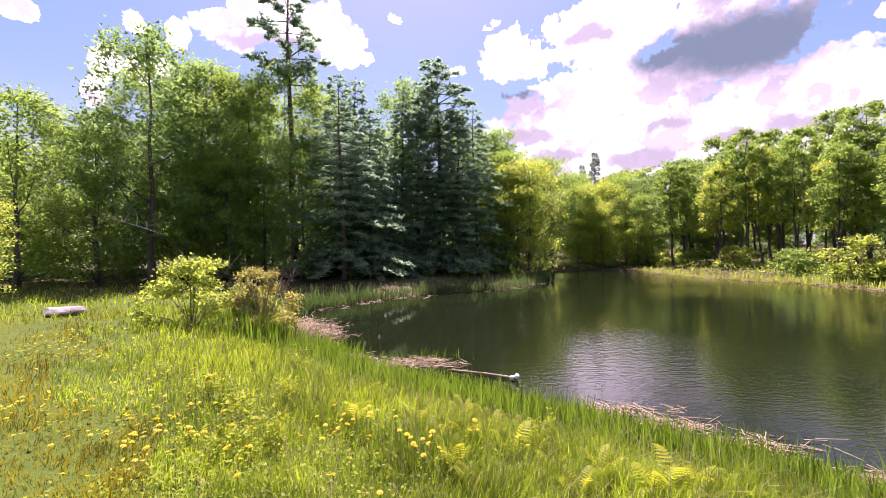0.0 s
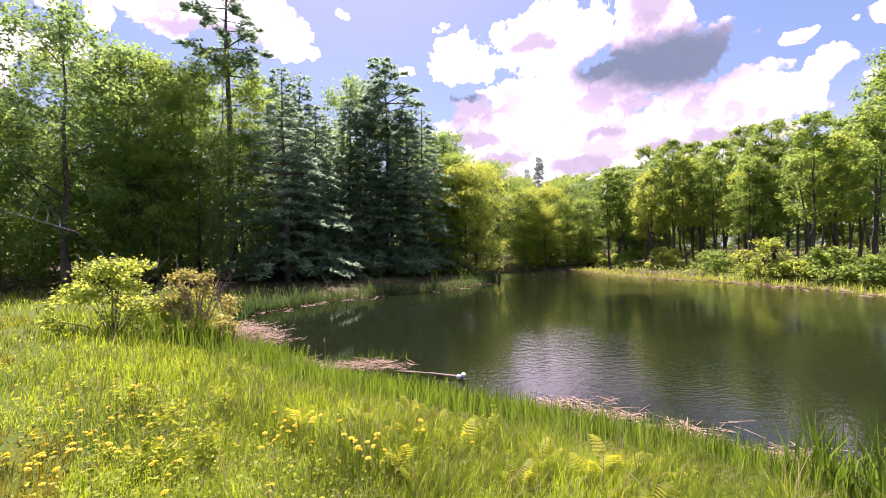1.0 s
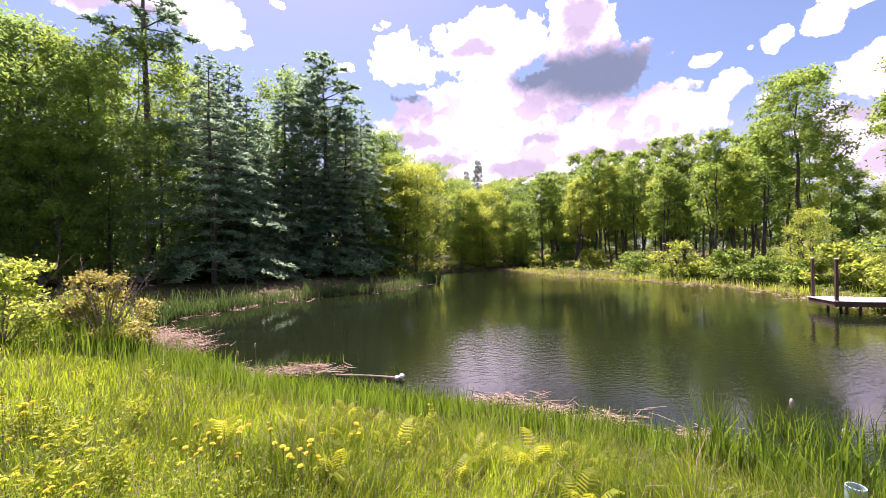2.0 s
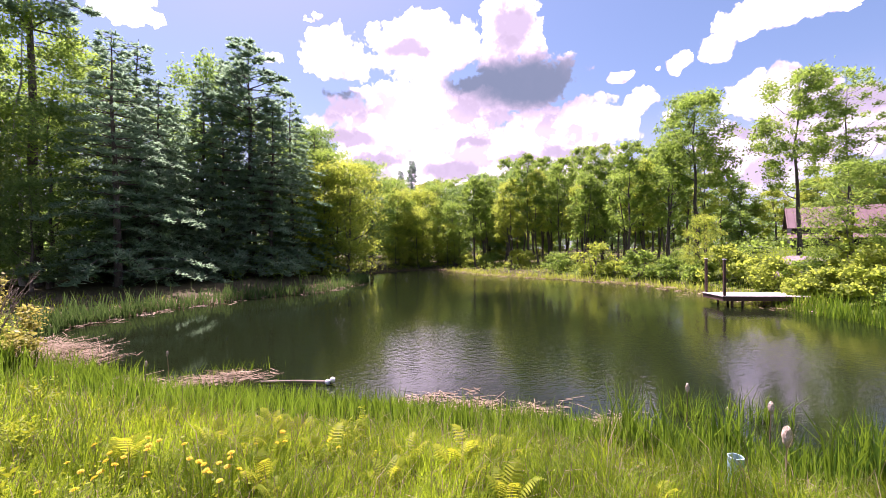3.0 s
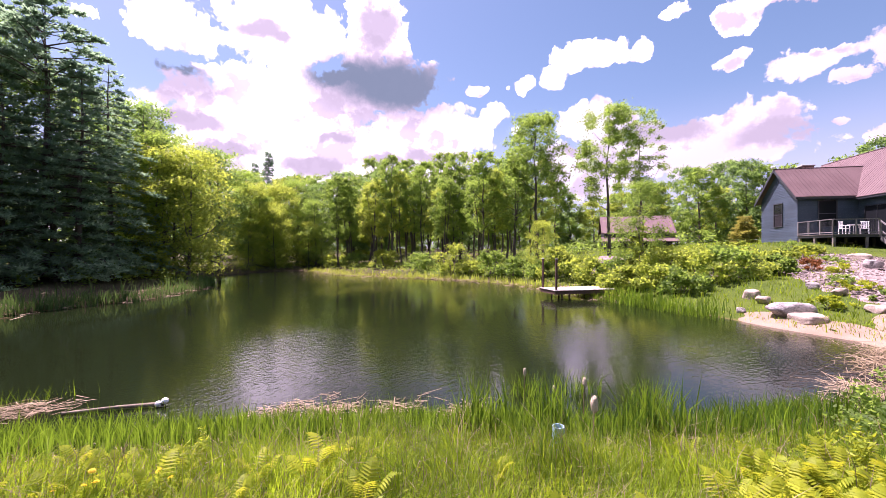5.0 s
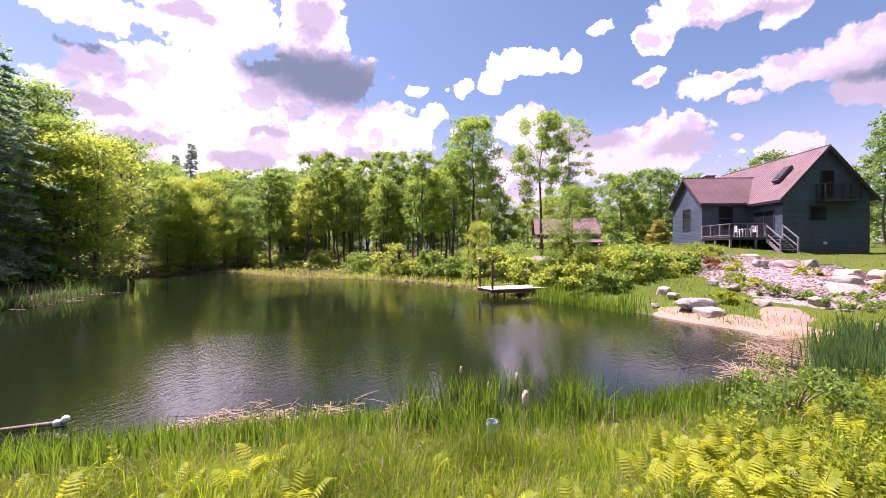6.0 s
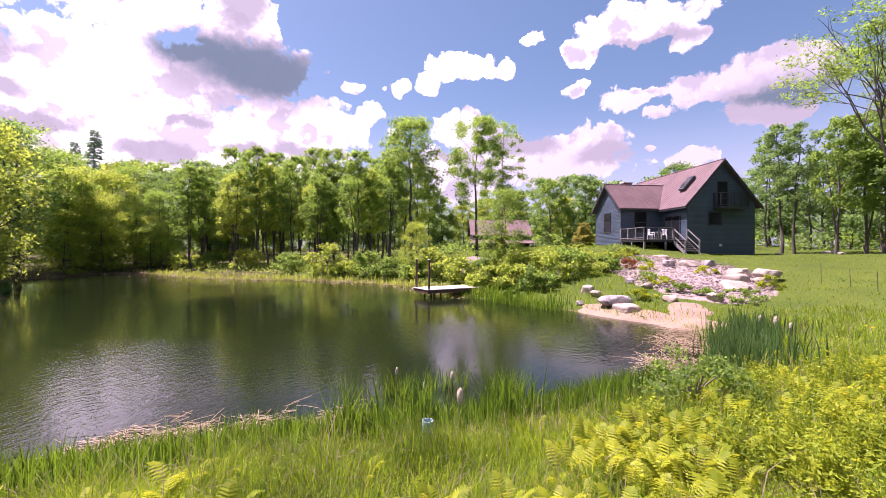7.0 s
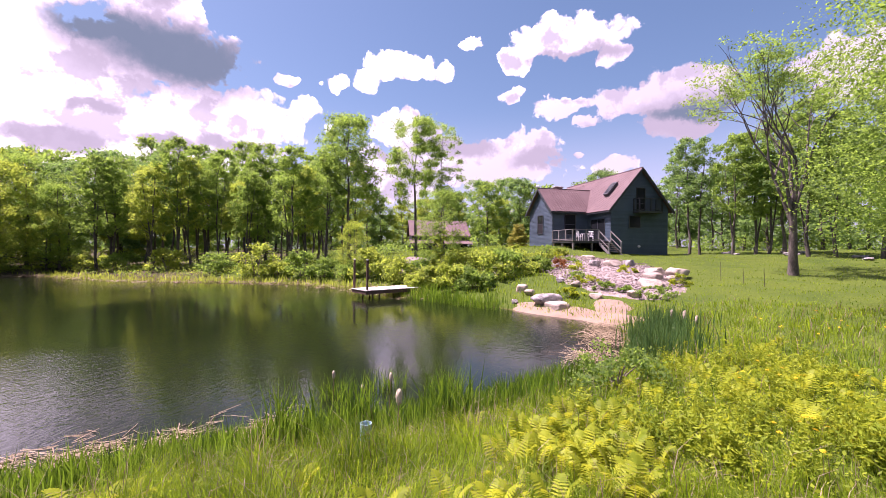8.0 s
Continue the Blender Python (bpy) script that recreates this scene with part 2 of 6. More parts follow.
BARK = rough_surface("grey_bark", (0.035, 0.028, 0.022), (0.13, 0.11, 0.09), 3.0, 0.9, 22, bumps=0.8, depth=0.03, stretch=(1, 1, 0.25))
BARK_LIGHT = rough_surface("pale_bark", (0.14, 0.13, 0.11), (0.42, 0.40, 0.36), 2.5, 0.85, 18, bumps=0.5, stretch=(1, 1, 0.4))
STONE = rough_surface("boulder_stone", (0.165, 0.128, 0.100), (0.430, 0.360, 0.300), 2.2, 0.9, 26, bumps=0.6, depth=0.03)
STONE_DARK = rough_surface("weathered_stone", (0.085, 0.078, 0.078), (0.36, 0.33, 0.315), 2.6, 0.9, 20, bumps=0.7, depth=0.03)
SAND = rough_surface("beach_sand", (0.145, 0.098, 0.066), (0.215, 0.160, 0.115), 0.9, 0.95, 60, bumps=0.4, depth=0.01)
GRAVEL = rough_surface("crushed_stone", (0.085, 0.064, 0.058), (0.270, 0.220, 0.200), 3.0, 0.95, 14, bumps=0.9, depth=0.05)


# ------------------------------------------------------------ ground and pond
SHORE = np.array([(-6.1, 16.5), (-5.5, 17.6), (-3.8, 20.0), (-0.5, 22.7), (2.5, 23.8), (6.1, 28.4), (7.6, 32.5), (9.0, 38.0), (12.0, 41.5),
                  (17.4, 43.6), (20.6, 42.0), (19.6, 34.0), (20.6, 28.7), (21.8, 25.5), (23.0, 21.8), (23.2, 17.1), (21.6, 12.6), (19.4, 8.3),
                  (18.2, 6.4), (17.2, 3.7), (16.1, 1.9), (15.4, 0.0), (14.2, -1.0), (12.0, -1.0), (9.6, -0.7), (8.3, -0.2), (7.1, 0.5),
                  (5.9, 1.2), (5.0, 2.0), (4.1, 2.95), (3.4, 3.7), (2.75, 4.25), (2.0, 4.75), (1.5, 5.2), (0.9, 5.6), (0.1, 6.1), (-0.9, 6.9),
                  (-2.0, 8.0), (-3.2, 9.2), (-4.8, 11.4), (-6.2, 14.0)])


def shore_distance(x, y):
    """Metres from the waterline: plus on land, minus on the water."""
    x, y = np.asarray(x, float), np.asarray(y, float)
    best, inside = np.full(x.shape, 1e9), np.zeros(x.shape, bool)
    for (ax, ay), (bx, by) in zip(SHORE, np.roll(SHORE, -1, 0)):
        dx, dy = bx - ax, by - ay
        k = np.clip(((x - ax) * dx + (y - ay) * dy) / (dx * dx + dy * dy), 0, 1)
        best = np.minimum(best, np.hypot(x - ax - k * dx, y - ay - k * dy))
        cross = (ay > y) != (by > y)
        inside ^= cross & (x < (bx - ax) * (y - ay) / (by - ay if by != ay else 1e-9) + ax)
    return np.where(inside, -best, best)


# bank profile by the bearing from the pond's middle: bearing, rise, its length, slope behind it
BANK = np.array([(-180, 0.65, 2.0, 0.010), (-150, 0.8, 2.2, 0.002), (-118, 0.85, 2.2, 0.002), (-90, 0.85, 2.2, 0.010), (-60, 0.7, 2.5, 0.038),
                 (-45, 0.8, 3.0, 0.050), (-32, 0.7, 3.0, 0.044), (-22, 1.0, 3.0, 0.062), (-8, 1.1, 4.0, 0.060), (18, 0.5, 1.5, 0.045),
                 (72, 0.4, 1.5, 0.040), (117, 0.4, 1.5, 0.030), (180, 0.65, 2.0, 0.010)])


def ground_z(x, y):
    x, y = np.asarray(x, float), np.asarray(y, float)
    d = shore_distance(x, y)
    a = np.degrees(np.arctan2(y - 17, x - 9))
    rise, length, slope = (np.interp(a, BANK[:, 0], BANK[:, k]) for k in (1, 2, 3))
    land = rise * (1 - np.exp(-np.maximum(d, 0) / length)) + slope * np.clip(d, 0, 42)
    lumps = 0.05 * np.sin(x * 1.3 + 0.7 * np.sin(y * 0.9)) * np.sin(y * 1.1 + 1.0) + 0.03 * np.sin(x * 3.1 + y * 2.3)
    land = land + lumps * np.clip(d / 3, 0, 1)
    land = land + 0.55 * np.exp(-((x - 39.5) ** 2 + (y - 3.0) ** 2) / 60) * np.clip(d / 6, 0, 1)
    bed = np.maximum(-2.2, 0.42 * d)
    return np.where(d >= 0, land, bed)


def gz(x, y):
    return float(ground_z(x, y))


def mesh_of(name, verts, faces):
    """A mesh from numpy arrays: verts (n, 3), faces (m, 3 or 4)."""
    me = bpy.data.meshes.new(name)
    verts, faces = np.asarray(verts, np.float32), np.asarray(faces, np.int32)
    k = faces.shape[1]
    me.vertices.add(len(verts))
    me.vertices.foreach_set("co", verts.ravel())
    me.loops.add(faces.size)
    me.loops.foreach_set("vertex_index", faces.ravel())
    me.polygons.add(len(faces))
    me.polygons.foreach_set("loop_start", np.arange(0, faces.size, k, dtype=np.int32))
    me.update(calc_edges=True)
    return me


def smooth(me):
    me.polygons.foreach_set("use_smooth", np.ones(len(me.polygons), bool))
    return me


def axis(lo, hi, step, far):
    core = np.arange(lo, hi + step / 2, step)
    grow = step * np.cumsum(1.28 ** np.arange(1, 60))
    grow = grow[grow < far]
    return np.concatenate([lo - grow[::-1], core, hi + grow])


def ground_material():
    m, t, b, o = material("meadow_soil")
    pos = t.nodes.new("ShaderNodeNewGeometry").outputs["Position"]
    coarse = noise_tex(t, pos, 0.35, 6.0, 0.6)
    fine = noise_tex(t, pos, 9.0, 5.0, 0.7)
    tiny = noise_tex(t, pos, 60.0, 3.0, 0.7)
    f = maths(t, "ADD", maths(t, "MULTIPLY", coarse, 0.5), maths(t, "MULTIPLY", fine, 0.5))
    green = mixed(t, ramp(t, f, 0.35, 0.65), rgb(0.034, 0.064, 0.006), rgb(0.080, 0.112, 0.010))
    green = mixed(t, ramp(t, tiny, 0.35, 0.7, 0.0, 0.6), green, rgb(0.03, 0.05, 0.008))
    # leaf litter under the woods, mud on the pond's bed
    xyz = t.nodes.new("ShaderNodeSeparateXYZ")
    t.links.new(pos, xyz.inputs[0])
    litter = mixed(t, ramp(t, fine, 0.35, 0.7), rgb(0.035, 0.028, 0.018), rgb(0.10, 0.075, 0.045))
    wood = ramp(t, maths(t, "ADD", maths(t, "SUBTRACT", xyz.outputs["Y"], maths(t, "MULTIPLY", xyz.outputs["X"], 0.30)), maths(t, "MULTIPLY", coarse, 6.0)), 22.0, 25.0)
    here = mixed(t, maths(t, "MULTIPLY", wood, 0.85), green, litter)
    bed = mixed(t, ramp(t, xyz.outputs["Z"], -0.6, -0.08), rgb(0.016, 0.018, 0.008), rgb(0.13, 0.09, 0.045))
    col = mixed(t, ramp(t, xyz.outputs["Z"], -0.03, 0.05), bed, here)
    t.links.new(col, b.inputs["Base Color"])
    b.inputs["Roughness"].default_value = 0.95
    b.inputs["Specular IOR Level"].default_value = 0.15
    bump(t, b, f, 0.7, 0.06)
    return m


GROUND = ground_material()
gx, gy = axis(-24, 58, 0.5, 3000), axis(-26, 56, 0.5, 3000)
mx_, my_ = np.meshgrid(gx, gy)
gv = np.stack([mx_, my_, ground_z(mx_, my_)], -1).reshape(-1, 3)
idx = np.arange(len(gx) * len(gy)).reshape(len(gy), len(gx))
gf = np.stack([idx[:-1, :-1], idx[:-1, 1:], idx[1:, 1:], idx[1:, :-1]], -1).reshape(-1, 4)
ground = new("ground", smooth(mesh_of("ground", gv, gf)))
ground.data.materials.append(GROUND)
tagged(ground, "grassy meadow ground sloping down to the pond", "ground", kind="structure")


def water_material():
    m, t, b, o = material("pond_water")
    pos = t.nodes.new("ShaderNodeNewGeometry").outputs["Position"]
    b.inputs["Base Color"].default_value = rgb(0.006, 0.010, 0.0035)
    b.inputs["Roughness"].default_value = 0.02
    b.inputs["IOR"].default_value = 1.33
    b.inputs["Specular IOR Level"].default_value = 0.5
    stretch = vmaths(t, "MULTIPLY", pos, (0.75, 1.35, 1.0))
    small = noise_tex(t, stretch, 19.0, 2.0, 0.5)
    mid = noise_tex(t, stretch, 8.5, 2.0, 0.5)
    swell = noise_tex(t, stretch, 3.6, 1.0, 0.5)
    calm = ramp(t, noise_tex(t, pos, 0.11, 2.0, 0.5), 0.40, 0.62, 0.15, 1.0)
    # the cove under the pines lies in the lee
    xyz = t.nodes.new("ShaderNodeSeparateXYZ")
    t.links.new(pos, xyz.inputs[0])
    lee = ramp(t, maths(t, "SUBTRACT", maths(t, "MULTIPLY", xyz.outputs["X"], 2.2), xyz.outputs["Y"]), -17.0, 4.0, 0.12, 1.0)
    h = maths(t, "MULTIPLY", maths(t, "ADD", maths(t, "MULTIPLY", swell, 0.35), maths(t, "ADD", maths(t, "MULTIPLY", small, 0.22), maths(t, "MULTIPLY", mid, 0.55))), maths(t, "MULTIPLY", lee, maths(t, "ADD", calm, 0.25)))
    bump(t, b, h, 0.9, 0.014)
    return m


WATER = water_material()
wx, wy = np.linspace(-8, 26, 35), np.linspace(-3, 46, 50)
wmx, wmy = np.meshgrid(wx, wy)
wi = np.arange(35 * 50).reshape(50, 35)
water = new("water", mesh_of("water", np.stack([wmx, wmy, 0 * wmx], -1).reshape(-1, 3),
                              np.stack([wi[:-1, :-1], wi[:-1, 1:], wi[1:, 1:], wi[1:, :-1]], -1).reshape(-1, 4)))
water.data.materials.append(WATER)
tagged(water, "dark green pond water with wind ripples", "pond", kind="structure")


# ------------------------------------------------------------ makers
def part(name, data, mat, parent=None, label=""):
    """One mesh object from a bmesh or a mesh, under a thing or a part."""
    if isinstance(data, bmesh.types.BMesh):
        me = bpy.data.meshes.new(name)
        data.to_mesh(me)
        data.free()
    else:
        me = data
    if not me.materials:
        me.materials.append(mat)
    ob = new(name, me)
    if parent is not None:
        ob.parent = parent
    if label:
        ob["label"] = label
    return ob


def thing(name, x, y, z, label, category, group="", turn=0.0):
    e = new(name)
    e.matrix_basis = pose(x, y, z, 0, 0, turn)
    return tagged(e, label, category, group)


def box(bm, x0, x1, y0, y1, z0, z1, bevel=0.0):
    made = bmesh.ops.create_cube(bm, size=1.0)["verts"]
    for v in made:
        v.co = Vector((x0 + (v.co.x + 0.5) * (x1 - x0), y0 + (v.co.y + 0.5) * (y1 - y0), z0 + (v.co.z + 0.5) * (z1 - z0)))
    if bevel:
        edges = list({e for v in made for e in v.link_edges})
        bmesh.ops.bevel(bm, geom=edges, offset=bevel, segments=1, affect="EDGES", profile=0.5)
    return bm


def box_bm(*a, **k):
    return box(bmesh.new(), *a, **k)


def tube(points, radii, sides=7):
    """Vertices and quads of a bent, tapering tube."""
    pts, vs, fs = [Vector(p) for p in points], [], []
    for i, (p, r) in enumerate(zip(pts, radii)):
        along = (pts[min(i + 1, len(pts) - 1)] - pts[max(i - 1, 0)]).normalized()
        a = along.orthogonal().normalized() if abs(along.z) < 0.9 else Vector((1, 0, 0))
        a = (a - along * a.dot(along)).normalized()
        b = along.cross(a)
        for k in range(sides):
            w = 2 * math.pi * k / sides
            vs.append(p + (math.cos(w) * a + math.sin(w) * b) * float(r))
    for i in range(len(pts) - 1):
        for k in range(sides):
            n = (k + 1) % sides
            fs.append((i * sides + k, i * sides + n, (i + 1) * sides + n, (i + 1) * sides + k))
    return np.array([tuple(v) for v in vs]), np.array(fs)


def joined(pieces):
    vs, fs, n = [], [], 0
    for v, f in pieces:
        vs.append(v)
        fs.append(np.asarray(f) + n)
        n += len(v)
    return np.concatenate(vs), np.concatenate(fs)


def unit_rows(a):
    return a / np.maximum(np.linalg.norm(a, axis=1, keepdims=True), 1e-9)


def leaves(rng, mid, size, flat=0.5, aspect=0.62, out=None, facets=4):
    """Leaves about the points mid: folded diamonds, or with three facets plain slivers. flat: how far they lie level."""
    n = len(mid)
    nor = rng.normal(size=(n, 3))
    nor[:, 2] += flat * 3 * np.sign(rng.random(n) - 0.08)
    nor = unit_rows(nor)
    along = rng.normal(size=(n, 3))
    if out is not None:
        along = along * 0.6 + out
    along = unit_rows(along - nor * (along * nor).sum(1, keepdims=True))
    side = np.cross(nor, along)
    s = (size * rng.uniform(0.6, 1.3, n))[:, None]
    droop = nor * s * 0.16
    if facets == 3:
        v = np.stack([mid - along * s * 0.45 - side * s * 0.14, mid + side * s * aspect * 0.55 - droop, mid + along * s * 0.55], 1)
    else:
        v = np.stack([mid - along * s * 0.5, mid + side * s * aspect * 0.5 - droop, mid + along * s * 0.5 - droop * 0.6, mid - side * s * aspect * 0.5 - droop], 1)
    return v.reshape(-1, 3), np.arange(facets * n).reshape(n, facets)


def clumped(rng, centres, radii, each, size, squash=0.6, flat=0.5, facets=4):
    mids = []
    for c, r in zip(centres, radii):
        k = max(8, int(each * r * r))
        p = rng.normal(0, 0.45, (k, 3))
        p[:, 2] *= squash
        mids.append(np.asarray(c) + p * r)
    return leaves(rng, np.concatenate(mids), size, flat, facets=facets)


def broadleaf(name, seed, height, base, spread, trunk, leaf, mats, label, clumps=60, each=110, size=0.22, lean=0.0, fork=0, sparse=0.0, top=0.35, limbs=11):
    """A broadleaved tree: tapered trunk, limbs and a crown of leaf clumps with gaps. Returns the Empty at its foot."""
    rng = np.random.default_rng(seed)
    ob = thing(name, 0, 0, -60, label, "tree")
    steps = 9
    wob = np.cumsum(rng.normal(0, height * 0.008, (steps, 2)), 0)
    axis_pts = [(wob[i, 0] + lean * height * (i / (steps - 1)) ** 1.4, wob[i, 1], height * 0.93 * i / (steps - 1)) for i in range(steps)]
    radii = [trunk * (1.35 if i == 0 else 1) * (1 - 0.88 * i / (steps - 1)) for i in range(steps)]
    axis_pts[0] = (axis_pts[0][0], axis_pts[0][1], -0.25)
    wood = [tube(axis_pts, radii, 8)]

    def on_axis(z):
        k = np.clip(z / (height * 0.93) * (steps - 1), 0, steps - 1.001)
        i = int(k)
        return np.array(axis_pts[i]) * (1 - k + i) + np.array(axis_pts[i + 1]) * (k - i)
    centres, sizes = [], []
    clumps = int(clumps * 1.35)
    for j in range(clumps):
        u = rng.random()
        z = base + (height - base) * u
        # full below, narrowing to a ragged top
        shape = max(0.16, 1 - (abs(u - 0.36) / 0.68) ** 2.2) ** (0.45 + top * 0.4)
        r = spread * shape * (0.30 + 0.70 * rng.random() ** 0.6)
        a = rng.random() * 2 * math.pi
        c = on_axis(z) + np.array((math.cos(a) * r, math.sin(a) * r, rng.normal(0, 0.25)))
        centres.append(c)
        sizes.append(spread * rng.uniform(0.17, 0.31) * (1 - sparse * 0.4))
    centres.append(on_axis(height * 0.97) + np.array((0, 0, height * 0.03)))
    sizes.append(spread * 0.22)
    order = rng.permutation(clumps)[:limbs]
    for j in order:
        c = centres[j]
        z0 = max(base * 0.75, c[2] - np.hypot(c[0], c[1]) * rng.uniform(0.5, 1.1))
        z0 = min(z0, height * 0.86)
        p0 = on_axis(z0)
        mid = p0 * 0.5 + c * 0.5 + np.array((0, 0, -0.12 * np.linalg.norm(c - p0)))
        r0 = trunk * (1 - 0.85 * z0 / height) * 0.55
        wood.append(tube([p0, mid, c], [r0, r0 * 0.6, r0 * 0.22], 5))
    for j in range(fork):
        a = rng.random() * 6.28
        end = on_axis(height * 0.8) + np.array((math.cos(a), math.sin(a), 0)) * spread * 0.7
        p0 = on_axis(height * rng.uniform(0.08, 0.3))
        wood.append(tube([p0, p0 * 0.45 + end * 0.55 + np.array((0, 0, 0.3)), end], [trunk * 0.6, trunk * 0.4, trunk * 0.12], 6))
    bark = part("trunk", smooth(mesh_of("trunk", *joined(wood))), mats[1], ob)
    crown = part("crown", mesh_of("crown", *clumped(rng, centres, sizes, each * 2.5, size * 0.76, 0.66, 0.4, 3)), mats[0], ob)
    return ob


def conifer(name, seed, height, base, spread, trunk, label, whorl=0.55, per=7, tufts=9, needles=9, droop=0.12, taper=0.9, upturn=0.0, mats=None, bare=0):
    """A pine or spruce: straight trunk, whorls of boughs, tufts of narrow needles."""
    rng = np.random.default_rng(seed)
    mats = mats or (NEEDLE, BARK)
    ob = thing(name, 0, 0, -60, label, "tree")
    steps = 8
    wob = np.cumsum(rng.normal(0, height * 0.004, (steps, 2)), 0)
    pts = [(wob[i, 0], wob[i, 1], height * i / (steps - 1) - (0.25 if i == 0 else 0)) for i in range(steps)]
    wood = [tube(pts, [trunk * (1 - 0.93 * i / (steps - 1)) for i in range(steps)], 8)]
    mids, outs = [], []
    z = base
    levels = []
    while z < height - 0.2:
        levels.append(z)
        z += whorl * rng.uniform(0.7, 1.3)
    for z in levels:
        u = (z - base) / (height - base)
        reach = spread * ((1 - u) ** taper) * rng.uniform(0.75, 1.15) + 0.25
        i = min(int(z / height * (steps - 1)), steps - 2)
        k = z / height * (steps - 1) - i
        p0 = np.array(pts[i]) * (1 - k) + np.array(pts[i + 1]) * k
        n = max(3, int(per * (0.6 + 0.4 * (1 - u)) + rng.random()))
        for j in range(n):
            a = 2 * math.pi * (j + rng.random() * 0.8) / n
            r = reach * rng.uniform(0.55, 1.1)
            d = np.array((math.cos(a), math.sin(a), 0))
            end = p0 + d * r + np.array((0, 0, -droop * r + upturn * r))
            mid = p0 + d * r * 0.55 + np.array((0, 0, -droop * r * 0.3 + 0.08 * r))
            wood.append(tube([p0, mid, end], [0.012 + 0.012 * r, 0.010 + 0.006 * r, 0.005], 4))
            q = max(3, int(tufts * r / spread * 1.6))
            f = rng.uniform(0.28, 1.0, q) ** 0.7
            side = np.array((-d[1], d[0], 0))
            w = rng.normal(0, 0.24, q) * r * (1.15 - f)
            c = p0 + np.outer(f, end - p0) + np.outer(w, side) + np.outer(np.sin(f * 3.1) * 0.08 * r, (0, 0, 1)) + rng.normal(0, 1, (q, 3)) * (0.07, 0.07, 0.03)
            mids.append(np.repeat(c, needles, 0))
            outs.append(np.repeat(np.tile(d, (q, 1)), needles, 0))
    for j in range(bare):
        zz = base * rng.uniform(0.35, 0.98)
        a = rng.random() * 6.28
        d = np.array((math.cos(a), math.sin(a), rng.uniform(-0.3, 0.15)))
        p0 = np.array((0, 0, zz)) + np.array((*wob[min(int(zz / height * 7), 7)], 0))
        wood.append(tube([p0, p0 + d * 0.6, p0 + d * rng.uniform(0.9, 1.8)], [0.022, 0.014, 0.005], 4))
    mids, outs = np.concatenate(mids), np.concatenate(outs)
    n = len(mids)
    way_out = unit_rows(rng.normal(size=(n, 3)) * (0.75, 0.75, 0.35) + outs * 0.8 + np.array((0, 0, 0.25)))
    length = rng.uniform(0.16, 0.34, n)[:, None]
    side = unit_rows(np.cross(way_out, rng.normal(size=(n, 3)))) * 0.032
    v = np.stack([mids - side, mids + side, mids + way_out * length + side * 0.6, mids + way_out * length - side * 0.6], 1).reshape(-1, 3)
    part("trunk", smooth(mesh_of("trunk", *joined(wood))), mats[1], ob)
    part("crown", mesh_of("crown", v, np.arange(4 * n).reshape(n, 4)), mats[0], ob)
    return ob


def plant_tree(proto, x, y, scale=1.0, turn=0.0, label="", group="", tall=1.0):
    m = Matrix.LocRotScale((x, y, gz(x, y) - 0.05), Euler((0, 0, radians(turn))), (scale, scale, scale * tall))
    ob = copy_thing(proto, m)
    return tagged(ob, label, "", group)


def retire(*protos):
    """Take the pattern trees away once they have been copied."""
    for p in protos:
        for o in (*p.children_recursive, p):
            bpy.data.objects.remove(o, do_unlink=True)


def polar(az, r):
    a = radians(az)
    return -math.sin(a) * r, math.cos(a) * r


# ------------------------------------------------------------ woods
L_MAPLE, L_PINE = "green maple in full leaf at the wood's edge", "dark green white pine with layered boughs"
maple_a = broadleaf("maple_tree", 11, 14, 1.0, 3.8, 0.20, 0, (LEAF, BARK), L_MAPLE, clumps=95, each=42, size=0.36)
maple_b = broadleaf("maple_tree", 12, 15, 2.0, 3.4, 0.19, 0, (LEAF_DARK, BARK), "dark green ash tree in full leaf", clumps=90, each=44, size=0.37, top=0.1)
maple_c = broadleaf("maple_tree", 13, 12, 0.4, 3.6, 0.16, 0, (LEAF_LIGHT, BARK), "light yellow-green maple hanging over the bank", clumps=95, each=42, size=0.35)
birch = broadleaf("birch_tree", 14, 15, 3.4, 3.0, 0.12, 0, (LEAF, BARK_LIGHT), "slender birch with pale bark", clumps=85, each=72, size=0.30, top=0.0)
far_a = broadleaf("maple_tree", 15, 13, 0.8, 3.6, 0.20, 0, (LEAF, BARK), "rounded green maple of the far woods", clumps=60, each=44, size=0.56)
far_b = broadleaf("maple_tree", 16, 14, 1.5, 3.7, 0.20, 0, (LEAF_DARK, BARK), "dark green tree of the far woods", clumps=60, each=44, size=0.56, top=0.15)
far_c = broadleaf("maple_tree", 17, 12, 0.8, 3.6, 0.18, 0, (LEAF_LIGHT, BARK), "light green tree of the far woods", clumps=60, each=44, size=0.56)
tall_a = broadleaf("woodland_tree", 21, 15, 5.2, 2.6, 0.17, 0, (LEAF, BARK), "tall thin woodland maple with a bare lower trunk", clumps=66, each=80, size=0.42, fork=1)
tall_b = broadleaf("woodland_tree", 22, 16, 6.4, 2.4, 0.18, 0, (LEAF_DARK, BARK), "tall thin woodland tree with dark leaves", clumps=62, each=80, size=0.42)
tall_c = broadleaf("woodland_tree", 23, 13, 4.2, 2.4, 0.14, 0, (LEAF_LIGHT, BARK), "thin light green woodland tree", clumps=60, each=80, size=0.40, fork=1)
pine_a = conifer("white_pine", 31, 14.5, 1.0, 4.0, 0.22, L_PINE, whorl=0.60, per=8, tufts=19, needles=10, taper=0.7)
pine_b = conifer("white_pine", 32, 12.0, 0.5, 3.5, 0.18, L_PINE, whorl=0.52, per=8, tufts=16, needles=10, taper=0.8)
